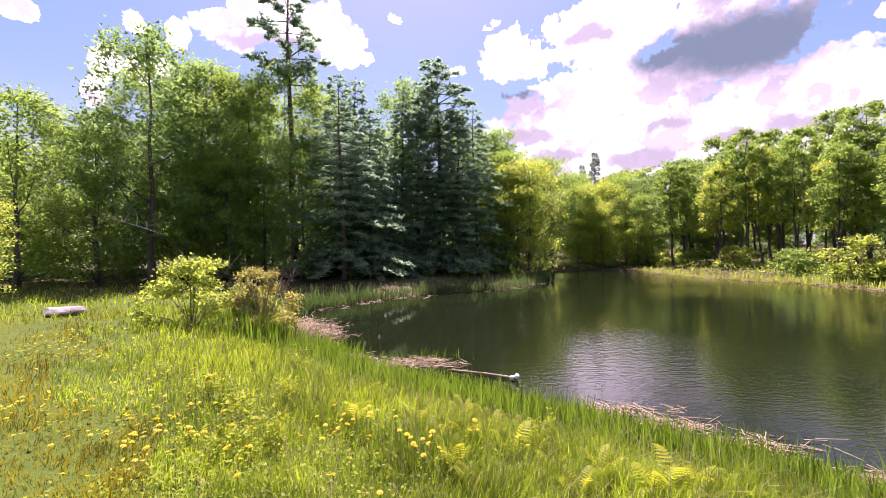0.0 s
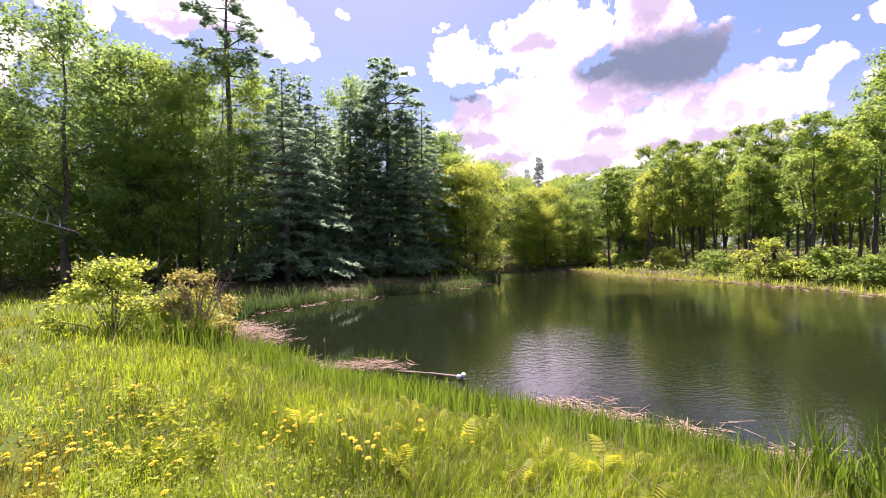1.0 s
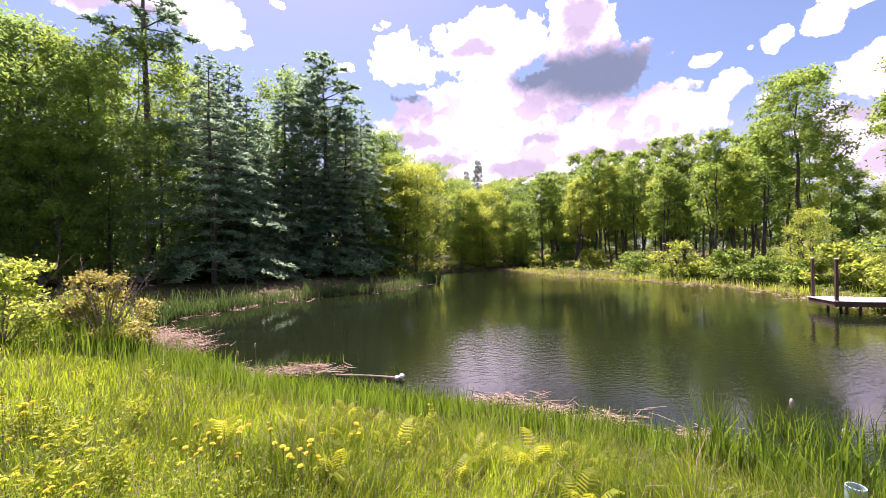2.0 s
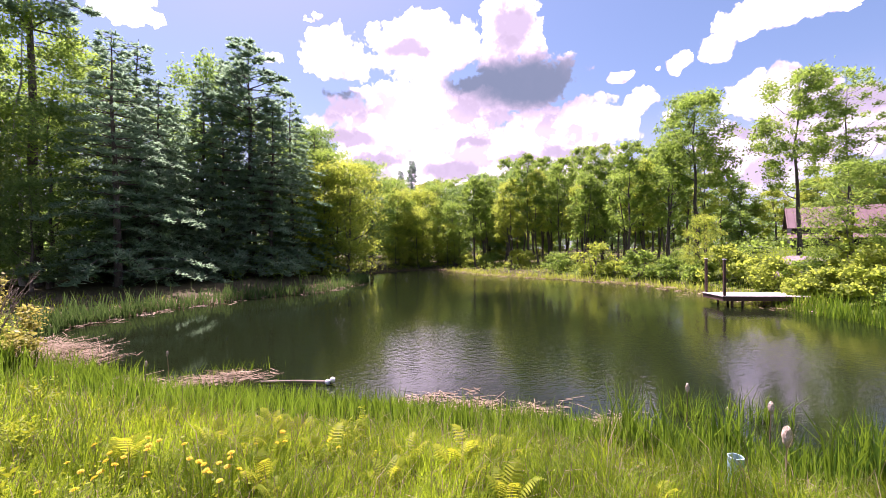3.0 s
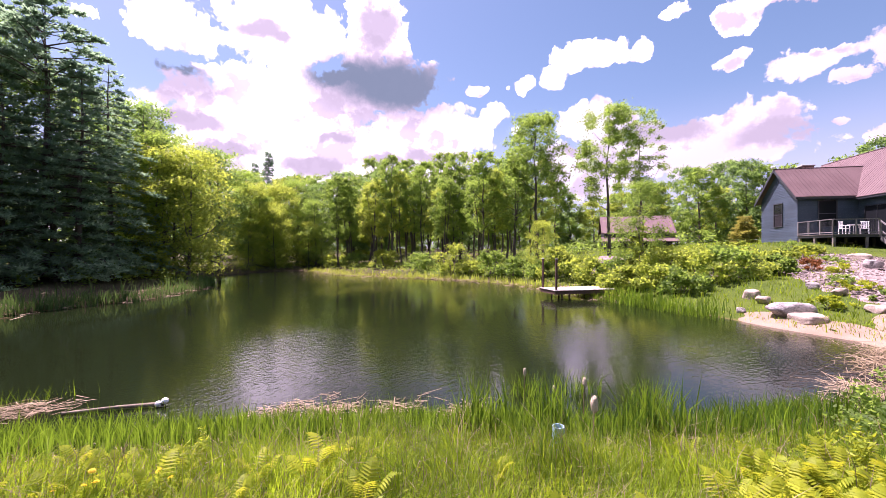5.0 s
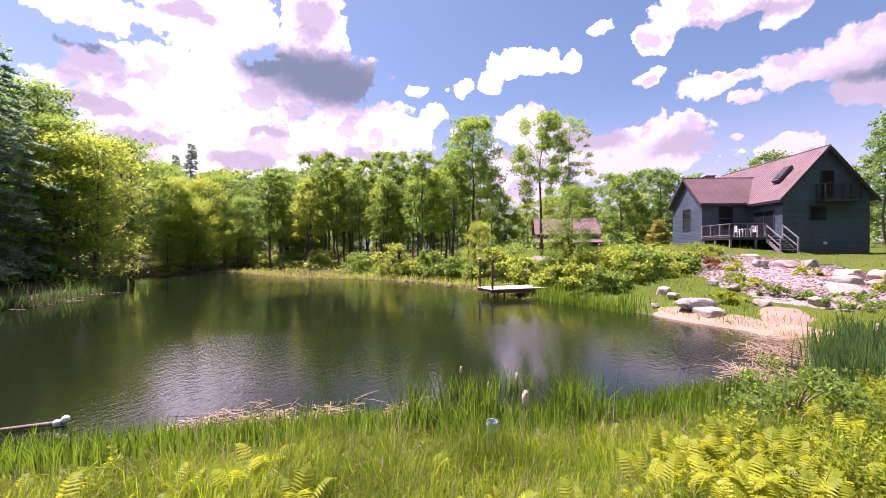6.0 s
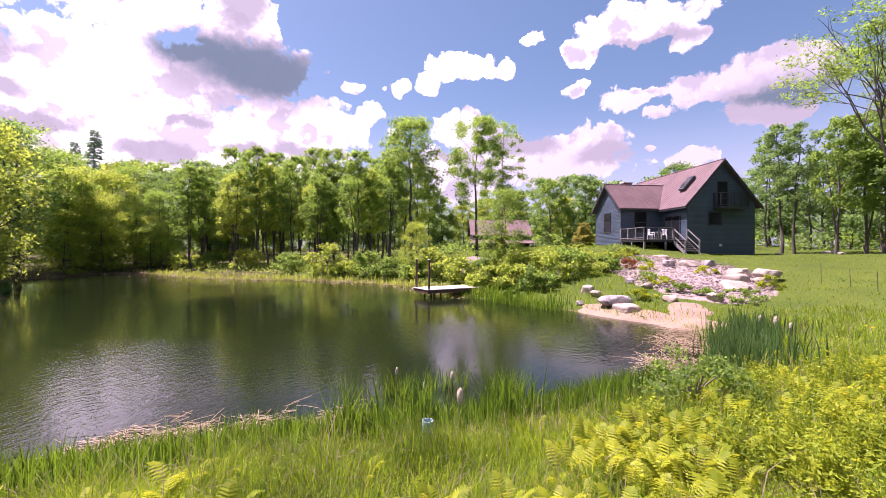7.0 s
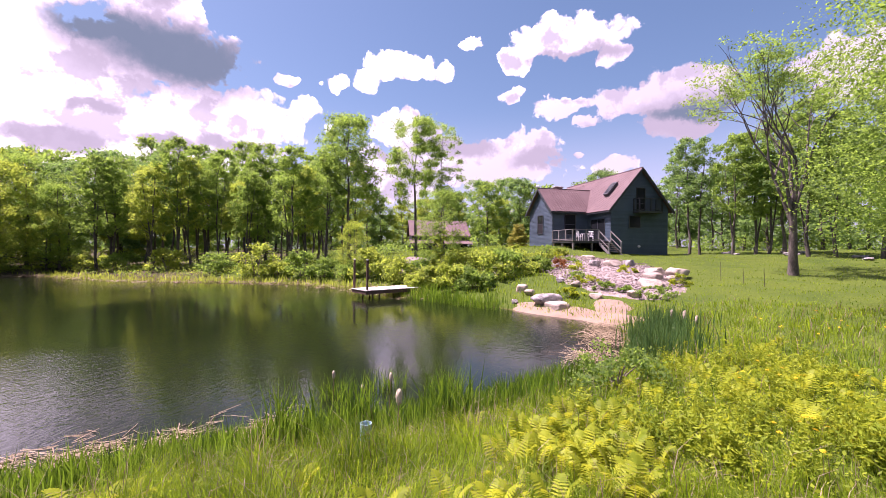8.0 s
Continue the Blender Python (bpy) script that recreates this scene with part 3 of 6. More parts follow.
spruce = conifer("spruce_tree", 33, 16, 3, 2.6, 0.18, "pointed dark spruce above the far woods", whorl=0.32, per=8, tufts=14, needles=10, droop=0.25, taper=0.9)
protos = [maple_a, maple_b, maple_c, birch, far_a, far_b, far_c, tall_a, tall_b, tall_c, pine_a, pine_b, spruce]

rng = random.Random(5)
WOOD_L, WOOD_R, WOOD_H = "trees of the wood beside the lawn", "trees of the thin wood beyond the pond", "trees behind the house"


def row(kinds, az0, az1, r0, r1, n, s0, s1, group, tall=(0.95, 1.05)):
    """Trees strewn along a stretch of bearing and range as seen from the meadow."""
    for i in range(n):
        az = az0 + (az1 - az0) * (i + 0.5 + rng.uniform(-0.4, 0.4)) / n
        r = r0 + (r1 - r0) * (i + 0.5) / n + rng.uniform(-1.6, 1.6)
        x, y = polar(az, r)
        if float(shore_distance(x, y)) > 1.2:
            plant_tree(rng.choice(kinds), x, y, rng.uniform(s0, s1), rng.uniform(0, 360), "", group, rng.uniform(*tall))


# wood beside the lawn, from the open side round to the spit
row([maple_a, maple_c, maple_a], 68, 40, 28, 29, 6, 0.56, 0.66, WOOD_L)
row([maple_b, maple_a], 70, 38, 35, 35, 6, 0.62, 0.72, WOOD_L)
row([far_b, far_a], 72, 30, 38, 40, 8, 0.58, 0.70, WOOD_L)
row([birch, maple_b, birch], 37, 19, 28, 28, 5, 0.84, 0.94, WOOD_L)
row([maple_b, birch, maple_a], 38, 12, 33, 34, 6, 0.86, 1.0, WOOD_L)
row([maple_b, maple_a], 34, 16, 25.5, 25.5, 4, 0.45, 0.62, WOOD_L)
row([pine_a, pine_b, pine_a], 16, -7, 26.5, 33, 8, 0.80, 0.98, WOOD_L)
row([pine_b, maple_b], 14, -9, 31, 38, 6, 0.85, 1.0, WOOD_L)
row([far_b], 70, 36, 43, 45, 6, 0.80, 0.88, WOOD_L)
row([far_b], 34, -12, 44, 47, 7, 0.95, 1.05, WOOD_L)
# light trees over the narrow end of the pond
row([maple_c, maple_c, maple_a], -8.0, -18.5, 34.0, 45, 10, 0.66, 0.84, WOOD_L)
row([maple_c, maple_a], -17, -28, 47.5, 50, 6, 0.42, 0.58, WOOD_R)
row([maple_b, maple_a], -9, -20, 42, 52, 4, 0.78, 0.92, WOOD_L)
row([maple_a, maple_c, maple_b], -18, -29, 50.5, 53, 6, 0.62, 0.80, WOOD_R)
row([far_c, far_a, far_b], -14, -36, 63, 62, 9, 0.85, 1.0, WOOD_R)
# thin wood on the far right bank
row([tall_a, tall_c], -28.5, -55, 46, 36, 14, 0.54, 0.70, WOOD_R, (0.95, 1.2))
row([tall_a, tall_b, tall_a], -29, -56, 50, 43, 13, 0.62, 0.78, WOOD_R, (0.95, 1.2))
row([tall_b, tall_a, tall_c], -30, -60, 58, 54, 13, 0.70, 0.86, WOOD_R, (0.95, 1.2))
row([far_a, far_b, far_c], -30, -68, 66, 70, 16, 0.66, 0.82, WOOD_R)
# behind the house and the lawn
row([far_a, far_c, far_b], -66, -98, 70, 66, 12, 0.66, 0.82, WOOD_H)
row([far_b, far_b, far_a], -68, -128, 84, 66, 14, 0.85, 1.0, WOOD_H)
row([maple_b, far_b, tall_b], -98, -127, 60, 54, 9, 0.66, 0.85, WOOD_H)
row([tall_a, tall_b, tall_b], -100, -128, 50, 38, 14, 0.60, 0.80, WOOD_H, (1.0, 1.25))
row([far_b, far_a], 76, 222, 48, 60, 11, 0.9, 1.1, "trees round the meadow")
for az, r, s in ((-20.6, 70, 1.05), (-19.0, 72, 0.95)):
    plant_tree(spruce, *polar(az, r), s, 40 * s, "", WOOD_R)
# saplings and small trees at the water's edge and on the gravel bank
for proto, az, r, s, label in ((maple_b, 20.3, 24.5, 0.33, "young maple sapling at the wood's edge"), (maple_c, 50.0, 20.5, 0.36, "small light green maple on the lawn"),
                               (maple_c, -12.2, 34.0, 0.80, "light maple leaning over the water"), (maple_a, -70.0, 25.0, 0.40, "bushy young maple beside the dock"),
                               (maple_c, -57.5, 29.5, 0.33, "slender sapling behind the dock")):
    plant_tree(proto, *polar(az, r), s, az * 7, label)

# lone trees that stand out
red_pine = conifer("red_pine", 41, 21.5, 12.5, 2.5, 0.26, "tall red pine with a bare trunk and open crown", whorl=0.85, per=4, tufts=18, needles=12, droop=-0.05, taper=0.25, bare=26)
plant_tree(red_pine, *polar(19.8, 28.0), 1.0, 30)
top_pine = conifer("red_pine", 42, 16.2, 10.4, 3.3, 0.2, "flat-topped red pine above the white pines", whorl=0.62, per=7, tufts=24, needles=14, droop=-0.16, taper=0.38, bare=8)
plant_tree(top_pine, *polar(0.6, 31.0), 1.0, 70)
bank_maple = broadleaf("maple_tree", 51, 13.3, 5.6, 2.7, 0.17, 0, (LEAF, BARK), "tall maple with a dense high crown", clumps=75, each=120, size=0.29)
plant_tree(bank_maple, *polar(-57.2, 36), 1.0, 0)
open_maple = broadleaf("maple_tree", 52, 12.6, 5.0, 2.6, 0.14, 0, (LEAF, BARK), "slim maple with an open crown on the gravel bank", clumps=60, each=190, size=0.28, sparse=0.3, top=0.1)
plant_tree(open_maple, *polar(-66.4, 35), 1.0, 20)
thin_ash = broadleaf("ash_tree", 53, 12.4, 4.2, 2.3, 0.10, 0, (LEAF, BARK), "thin ash with long uneven branches", clumps=48, each=190, size=0.25, sparse=0.6, top=0.0, limbs=28)
plant_tree(thin_ash, *polar(-70.3, 37), 1.0, 100)


def vase_tree(name, seed, height, fork, reach, trunk, mats, label):
    """A tree whose trunk forks low into rising limbs that part again and again; leaves only at the outer ends."""
    g = np.random.default_rng(seed)
    ob = thing(name, 0, 0, -60, label, "tree")
    wood, ends = [tube([(0, 0, -0.25), (0.05, 0, fork * 0.3), (-0.05, 0.05, fork)], [trunk * 1.5, trunk * 1.05, trunk * 0.9], 9)], []

    def grow(p, d, length, r, level):
        bend = unit_rows((d + g.normal(0, 0.10, 3) + np.array((0, 0, 0.10)))[None])[0]
        m = p + d * length * 0.5 + g.normal(0, 0.05, 3)
        e = m + bend * length * 0.5
        wood.append(tube([p, m, e], [r, r * 0.82, r * 0.62], 7 if level < 2 else 4))
        if level >= 2:
            ends.append((e, level))
        if level == 5 or e[2] > height:
            return
        for k in range(3 if level in (1, 3) else 2):
            side = g.normal(0, 1, 3) * (1, 1, 0.45)
            grow(e, unit_rows((bend + side * (0.30 + 0.05 * level))[None])[0], length * g.uniform(0.62, 0.88), r * 0.60, level + 1)

    for k in range(5):
        a = 1.1 + 2 * math.pi * k / 5 + g.uniform(-0.3, 0.3)
        out = 0.16 + 0.30 * reach / height * g.uniform(0.6, 1.5)
        d = unit_rows(np.array([(math.cos(a) * out, math.sin(a) * out, 1.0)]))[0]
        grow(np.array((-0.05, 0.05, fork * g.uniform(0.7, 1.0))), d, (height - fork) * 0.36, trunk * g.uniform(0.45, 0.62), 0)
    tips = [(e, l) for e, l in ends if e[2] > height * 0.66 and (l >= 4 or g.random() < 0.2)]
    centres = np.array([e for e, l in tips]) + g.normal(0, 0.15, (len(tips), 3))
    keep = g.random(len(centres)) < 0.42
    part("trunk", smooth(mesh_of("trunk", *joined(wood))), mats[1], ob)
    part("crown", mesh_of("crown", *clumped(g, centres[keep], g.uniform(0.35, 0.65, keep.sum()), 220, 0.15, 0.5, 0.4, 3)), mats[0], ob)
    return ob


lawn_tree = vase_tree("ash_tree", 54, 11.2, 3.4, 2.6, 0.18, (LEAF, BARK), "tall forked tree on the lawn with a thin high crown")
plant_tree(lawn_tree, 26.0, -10.0, 1.0, 0)
near_maple = broadleaf("maple_tree", 55, 12.0, 1.6, 5.2, 0.26, 0, (LEAF, BARK), "large maple with bright leaves beside the lawn", clumps=140, each=260, size=0.125)
plant_tree(near_maple, *polar(-132.0, 16.5), 1.0, 0)
retire(*protos, red_pine, top_pine, bank_maple, open_maple, thin_ash, lawn_tree, near_maple)


def strewn(name, seed, n, mat, label, category, az, r, height, radius, each, size, keep=0.0, low=0.0, flat=0.5):
    """Undergrowth: leaf clumps over a stretch of bearing and range, where a smooth field exceeds keep."""
    g = np.random.default_rng(seed)
    a, rr = np.radians(g.uniform(*az, n)), np.sqrt(g.uniform(r[0] ** 2, r[1] ** 2, n))
    x, y = -np.sin(a) * rr, np.cos(a) * rr
    field = np.sin(x * 0.45 + 1.3 * np.sin(y * 0.31)) * np.sin(y * 0.52 + seed) + g.normal(0, 0.3, n)
    ok = (shore_distance(x, y) > 0.5) & (field > keep)
    x, y = x[ok], y[ok]
    h = g.uniform(*height, len(x))
    c = np.stack([x, y, ground_z(x, y) + low + h * 0.55], 1)
    ob = new(name, mesh_of(name, *clumped(g, c, g.uniform(*radius, len(x)), each * 1.7, size * 0.8, 0.75, flat, 3)))
    ob.data.materials.append(mat)
    return tagged(ob, label, category, kind="stuff")


strewn("undergrowth", 1, 700, LEAF_DARK, "dark undergrowth below the wood's edge", "undergrowth", (-8, 70), (29, 40), (0.3, 3.5), (0.7, 1.3), 36, 0.34, -0.4)
strewn("undergrowth", 2, 900, LEAF, "green ferns and brush on the floor of the thin wood", "undergrowth", (-62, -28), (31, 66), (0.1, 0.6), (0.3, 0.7), 60, 0.22, -0.2)
strewn("undergrowth", 3, 420, LEAF_LIGHT, "light green brush along the far bank", "undergrowth", (-64, -28), (27, 46), (0.1, 0.6), (0.25, 0.55), 80, 0.18, -0.1)
strewn("undergrowth", 4, 500, LEAF, "brush between the far trees", "undergrowth", (-128, -60), (56, 84), (0.2, 2.4), (0.8, 1.5), 20, 0.5, -0.3)
strewn("far_woods", 5, 1700, LEAF_DARK, "distant woods closing the view", "woods", (-135, 75), (74, 100), (0.5, 13.0), (1.4, 2.8), 22, 0.62, -2)
strewn("far_woods", 7, 500, LEAF_DARK, "distant woods round the meadow", "woods", (75, 225), (70, 100), (0.5, 13.0), (1.8, 3.2), 6, 1.2, -2)
strewn("undergrowth", 6, 260, LEAF, "brush along the narrow end of the pond", "undergrowth", (-30, 6), (27, 54), (0.2, 1.6), (0.5, 1.0), 50, 0.28, -0.2)


# ------------------------------------------------------------ house
SIDING = rough_surface("slate_grey_siding", (0.028, 0.050, 0.072), (0.044, 0.072, 0.100), 0.8, 0.55, 30, bumps=0.1)
TRIM = rough_surface("charcoal_trim", (0.021, 0.0238, 0.0294), (0.035, 0.0385, 0.0455), 2.0, 0.5, 30, bumps=0.08)
ROOF = rough_surface("mauve_metal_roof", (0.098, 0.062, 0.063), (0.130, 0.086, 0.085), 0.6, 0.62, 14, bumps=0.05)
ROOF.node_tree.nodes["Principled BSDF"].inputs["Specular IOR Level"].default_value = 0.2
CONCRETE = rough_surface("pale_concrete", (0.294, 0.266, 0.238), (0.406, 0.371, 0.336), 1.5, 0.9, 30)
DECKING = rough_surface("weathered_decking", (0.112, 0.098, 0.091), (0.21, 0.189, 0.175), 2.0, 0.8, 25, stretch=(1, 6, 1))
RAILING = rough_surface("grey_railing_wood", (0.119, 0.1155, 0.1155), (0.196, 0.189, 0.1855), 3.0, 0.7, 30)
WHITE = rough_surface("white_plastic", (0.72, 0.72, 0.74), (0.82, 0.82, 0.82), 2.0, 0.4, 20, bumps=0.05)
BRICK = rough_surface("brown_chimney_brick", (0.07, 0.042, 0.035), (0.154, 0.091, 0.07), 4.0, 0.9, 18, bumps=0.6)


def glass_material():
    m, t, b, o = material("dark_window_glass")
    b.inputs["Base Color"].default_value = rgb(0.012, 0.014, 0.016)
    b.inputs["Roughness"].default_value = 0.03
    b.inputs["IOR"].default_value = 1.45
    b.inputs["Specular IOR Level"].default_value = 0.12
    bump(t, b, noise_tex(t, t.nodes.new("ShaderNodeTexCoord").outputs["Object"], 0.9, 2.0), 0.05, 0.02)
    return m


GLASS = glass_material()
W, LEN = 6.64, 13.4
EAVE, RIDGE, ELL_RIDGE = 6.95, 10.75, 9.35
house = thing("house", 43.3, -1.94, 0, "dark grey clapboard house with a mauve metal roof", "house", turn=math.degrees(math.atan2(-0.832, 0.555)))


def gable(x0, x1, y0, y1, z0, eave, ridge, along):
    """A solid with a pointed gable at both ends; along: the way its ridge runs."""
    bm = bmesh.new()
    if along == "y":
        mid = (x0 + x1) / 2
        ends = [[bm.verts.new((x, y, z)) for x, z in ((x0, z0), (x1, z0), (x1, eave), (mid, ridge), (x0, eave))] for y in (y0, y1)]
    else:
        mid = (y0 + y1) / 2
        ends = [[bm.verts.new((x, y, z)) for y, z in ((y0, z0), (y1, z0), (y1, eave), (mid, ridge), (y0, eave))] for x in (x0, x1)]
    bm.faces.new(ends[0])
    bm.faces.new(ends[1])
    for i in range(5):
        j = (i + 1) % 5
        bm.faces.new((ends[0][i], ends[0][j], ends[1][j], ends[1][i]))
    bmesh.ops.recalc_face_normals(bm, faces=bm.faces)
    return bm


def slab(a, b, c, d, t=0.1):
    """A roof slab over four corners, with thickness."""
    bm = bmesh.new()
    vs = [Vector(p) for p in (a, b, c, d)]
    n = (vs[1] - vs[0]).cross(vs[3] - vs[0]).normalized()
    n = n if n.z > 0 else -n
    lo, hi = [bm.verts.new(v) for v in vs], [bm.verts.new(v + n * t) for v in vs]
    bm.faces.new(lo)
    bm.faces.new(hi)
    for i in range(4):
        j = (i + 1) % 4
        bm.faces.new((lo[i], lo[j], hi[j], hi[i]))
    bmesh.ops.recalc_face_normals(bm, faces=bm.faces)
    return bm


main_wall = part("wall", gable(0, W, 0, LEN, 1.4, EAVE, RIDGE, "y"), SIDING, house)
ell_wall = part("wall", gable(-4.16, 0.4, 4.0, 9.4, 2.98, EAVE, ELL_RIDGE, "x"), SIDING, house)
part("foundation", box_bm(-4.10, 0.3, 4.06, 9.34, 1.9, 2.98), CONCRETE, house, "pale concrete foundation")


def clapboards(parent, at, length, z0, z1, top=None):
    """Lapped boards on a wall: at(s, z, proud) gives the place s metres along it; top(z) the stretch left under a gable."""
    z = z0
    while z < z1 - 0.05:
        h = min(0.145, z1 - z)
        s0, s1 = top(z + h * 0.5) if top else (0.0, length)
        if s1 - s0 > 0.1:
            bm = bmesh.new()
            q = [bm.verts.new(at(s, zz, p)) for s, zz, p in ((s0, z, 0.030), (s1, z, 0.030), (s1, z + h, 0.006), (s0, z + h, 0.006))]
            r = [bm.verts.new(at(s, zz, 0.0)) for s, zz in ((s0, z), (s1, z))]
            bm.faces.new(q)
            bm.faces.new((r[0], r[1], q[1], q[0]))
            bmesh.ops.recalc_face_normals(bm, faces=bm.faces)
            part("clapboard", bm, SIDING, parent)
        z += 0.145


def under_main(z):
    if z < EAVE - 0.1:
        return 0.0, W
    k = (z - EAVE + 0.1) / (RIDGE - EAVE) * W / 2
    return k, W - k


def under_ell(z):
    if z < EAVE - 0.1:
        return 0.0, 5.4
    k = (z - EAVE + 0.1) / (ELL_RIDGE - EAVE) * 2.7
    return k, 5.4 - k


clapboards(main_wall, lambda s, z, p: (s, -p, z), W, 1.75, RIDGE - 0.1, under_main)
clapboards(ell_wall, lambda s, z, p: (-4.16 - p, 4.0 + s, z), 5.4, 3.0, ELL_RIDGE - 0.1, under_ell)
clapboards(ell_wall, lambda s, z, p: (-4.16 + s, 4.0 - p, z), 4.16, 3.0, EAVE - 0.15)
clapboards(main_wall, lambda s, z, p: (-p, s, z), 4.0, 2.6, EAVE - 0.15)

rx0, ov = -0.42, 0.42
ez = EAVE - 0.42 * (RIDGE - EAVE) / (W / 2)
roofs = [
    part("roof", slab((rx0, -0.4, ez), (W / 2, -0.4, RIDGE + 0.03), (W / 2, LEN + 0.4, RIDGE + 0.03), (rx0, LEN + 0.4, ez)), ROOF, house),
    part("roof", slab((W / 2, -0.4, RIDGE + 0.03), (W - rx0, -0.4, ez), (W - rx0, LEN + 0.4, ez), (W / 2, LEN + 0.4, RIDGE + 0.03)), ROOF, house),
]
ee = EAVE - 0.4 * (ELL_RIDGE - EAVE) / 2.7
roofs.append(part("roof", slab((-4.55, 3.6, ee), (0.35, 3.6, ee), (2.3, 6.7, ELL_RIDGE + 0.03), (-4.55, 6.7, ELL_RIDGE + 0.03)), ROOF, house))
roofs.append(part("roof", slab((-4.55, 6.7, ELL_RIDGE + 0.03), (2.3, 6.7, ELL_RIDGE + 0.03), (0.35, 9.8, ee), (-4.55, 9.8, ee)), ROOF, house))
# standing ribs of the metal sheets
for k in range(47):
    y = -0.35 + k * 0.3
    a, b = Vector((rx0, y, ez + 0.1)), Vector((W / 2, y, RIDGE + 0.13))
    part("roof_rib", slab(a - Vector((0, 0.02, 0)), b - Vector((0, 0.02, 0)), b + Vector((0, 0.02, 0)), a + Vector((0, 0.02, 0)), 0.05), ROOF, roofs[0])
for k in range(17):
    x = -4.5 + k * 0.3
    top_y = 6.7
    low_y = 3.6 if x < 0.2 else 3.6 + (x - 0.2) * 1.6
    a = Vector((x, low_y, ee + 0.1 + (low_y - 3.6) * (ELL_RIDGE + 0.03 - ee) / 3.1))
    b = Vector((x, top_y, ELL_RIDGE + 0.13))
    part("roof_rib", slab(a - Vector((0.02, 0, 0)), b - Vector((0.02, 0, 0)), b + Vector((0.02, 0, 0)), a + Vector((0.02, 0, 0)), 0.05), ROOF, roofs[2])
# rake boards, fascias and ridge caps
for x0, z0, x1, z1 in ((rx0, ez, W / 2, RIDGE + 0.03), (W - rx0, ez, W / 2, RIDGE + 0.03)):
    part("rake_board", slab((x0, -0.43, z0 - 0.16), (x1, -0.43, z1 - 0.16), (x1, -0.39, z1 - 0.16), (x0, -0.39, z0 - 0.16), 0.2), TRIM, house)
for y0, y1 in ((3.6, 6.7), (9.8, 6.7)):
    part("rake_board", slab((-4.58, y0, ee - 0.15), (-4.58, y1, ELL_RIDGE - 0.12), (-4.54, y1, ELL_RIDGE - 0.12), (-4.54, y0, ee - 0.15), 0.19), TRIM, house)
part("fascia", box_bm(rx0 - 0.03, rx0, -0.4, 3.6, ez - 0.12, ez + 0.06), TRIM, house)
part("fascia", box_bm(-4.55, rx0, 3.57, 3.6, ee - 0.12, ee + 0.06), TRIM, house)
part("ridge_cap", box_bm(W / 2 - 0.09, W / 2 + 0.09, -0.4, LEN + 0.4, RIDGE + 0.12, RIDGE + 0.19, bevel=0.02), ROOF, house)
part("ridge_cap", box_bm(-4.55, 2.2, 6.61, 6.79, ELL_RIDGE + 0.12, ELL_RIDGE + 0.18, bevel=0.02), ROOF, house)
chimney = part("chimney", box_bm(0.6, 1.6, 12.0, 12.8, 8.0, 10.6, bevel=0.03), BRICK, house, "brown brick chimney")
part("chimney_cap", box_bm(0.52, 1.68, 11.92, 12.88, 10.6, 10.72, bevel=0.02), CONCRETE, chimney)
part("ridge_lamp", box_bm(-4.75, -4.45, 6.6, 6.8, ELL_RIDGE + 0.2, ELL_RIDGE + 0.42, bevel=0.05), WHITE, house, "small white lamp on the ridge")


def opening(name, parent, at, s0, s1, z0, z1, bars=(), frame_w=0.07):
    """A window or glazed door: frame of four bars, sill and panes, proud of the wall."""
    holder = part(name, None_box(at, s0, s1, z0, z1, 0.034, 0.045), GLASS, parent)
    for a0, a1, b0, b1 in ((s0 - frame_w, s0, z0 - frame_w, z1 + frame_w), (s1, s1 + frame_w, z0 - frame_w, z1 + frame_w), (s0, s1, z1, z1 + frame_w), (s0, s1, z0 - frame_w, z0)):
        part("window_frame", None_box(at, a0, a1, b0, b1, 0.03, 0.085), TRIM, holder)
    for kind, v in bars:
        w = 0.025
        part("glazing_bar", None_box(at, v - w, v + w, z0, z1, 0.036, 0.07) if kind == "v" else None_box(at, s0, s1, v - w, v + w, 0.036, 0.07), TRIM, holder)
    return holder


def None_box(at, s0, s1, z0, z1, p0, p1):
    a, b = Vector(at(s0, z0, p0)), Vector(at(s1, z1, p1))
    lo, hi = [min(u, v) for u, v in zip(a, b)], [max(u, v) for u, v in zip(a, b)]
    return box_bm(lo[0], hi[0], lo[1], hi[1], lo[2], hi[2])


front = lambda s, z, p: (s, -p, z)
side = lambda s, z, p: (-p, s, z)
ell_front = lambda s, z, p: (-4.16 - p, 4.0 + s, z)
ell_side = lambda s, z, p: (-4.16 + s, 4.0 - p, z)
opening("glazed_door", house, front, 2.92, 3.83, 6.62, 8.85, (("h", 7.3),))
opening("window", house, front, 2.07, 3.27, 4.9, 6.0)
opening("window", house, ell_front, 2.05, 3.25, 4.4, 6.35, (("h", 5.4),))
opening("window", house, ell_side, 1.45, 2.65, 4.3, 6.35, (("h", 5.3),))
opening("sliding_door", house, side, 0.96, 3.2, 3.6, 5.75, (("v", 2.08),))
bm = bmesh.new()
bmesh.ops.create_cone(bm, segments=12, radius1=0.13, radius2=0.09, depth=0.16, cap_ends=True, matrix=pose(3.2, -0.1, 3.0, 90, 0, 0))
part("dryer_vent", bm, WHITE, house, "small round wall vent")
sky_light = part("skylight", slab((0.9, 1.55, 8.25), (2.0, 1.55, 9.53), (2.0, 2.35, 9.53), (0.9, 2.35, 8.25), 0.26), TRIM, house, "dark skylight in the roof")
part("pane", slab((1.0, 1.63, 8.39), (1.9, 1.63, 9.44), (1.9, 2.27, 9.44), (1.0, 2.27, 8.39), 0.265), GLASS, sky_light)


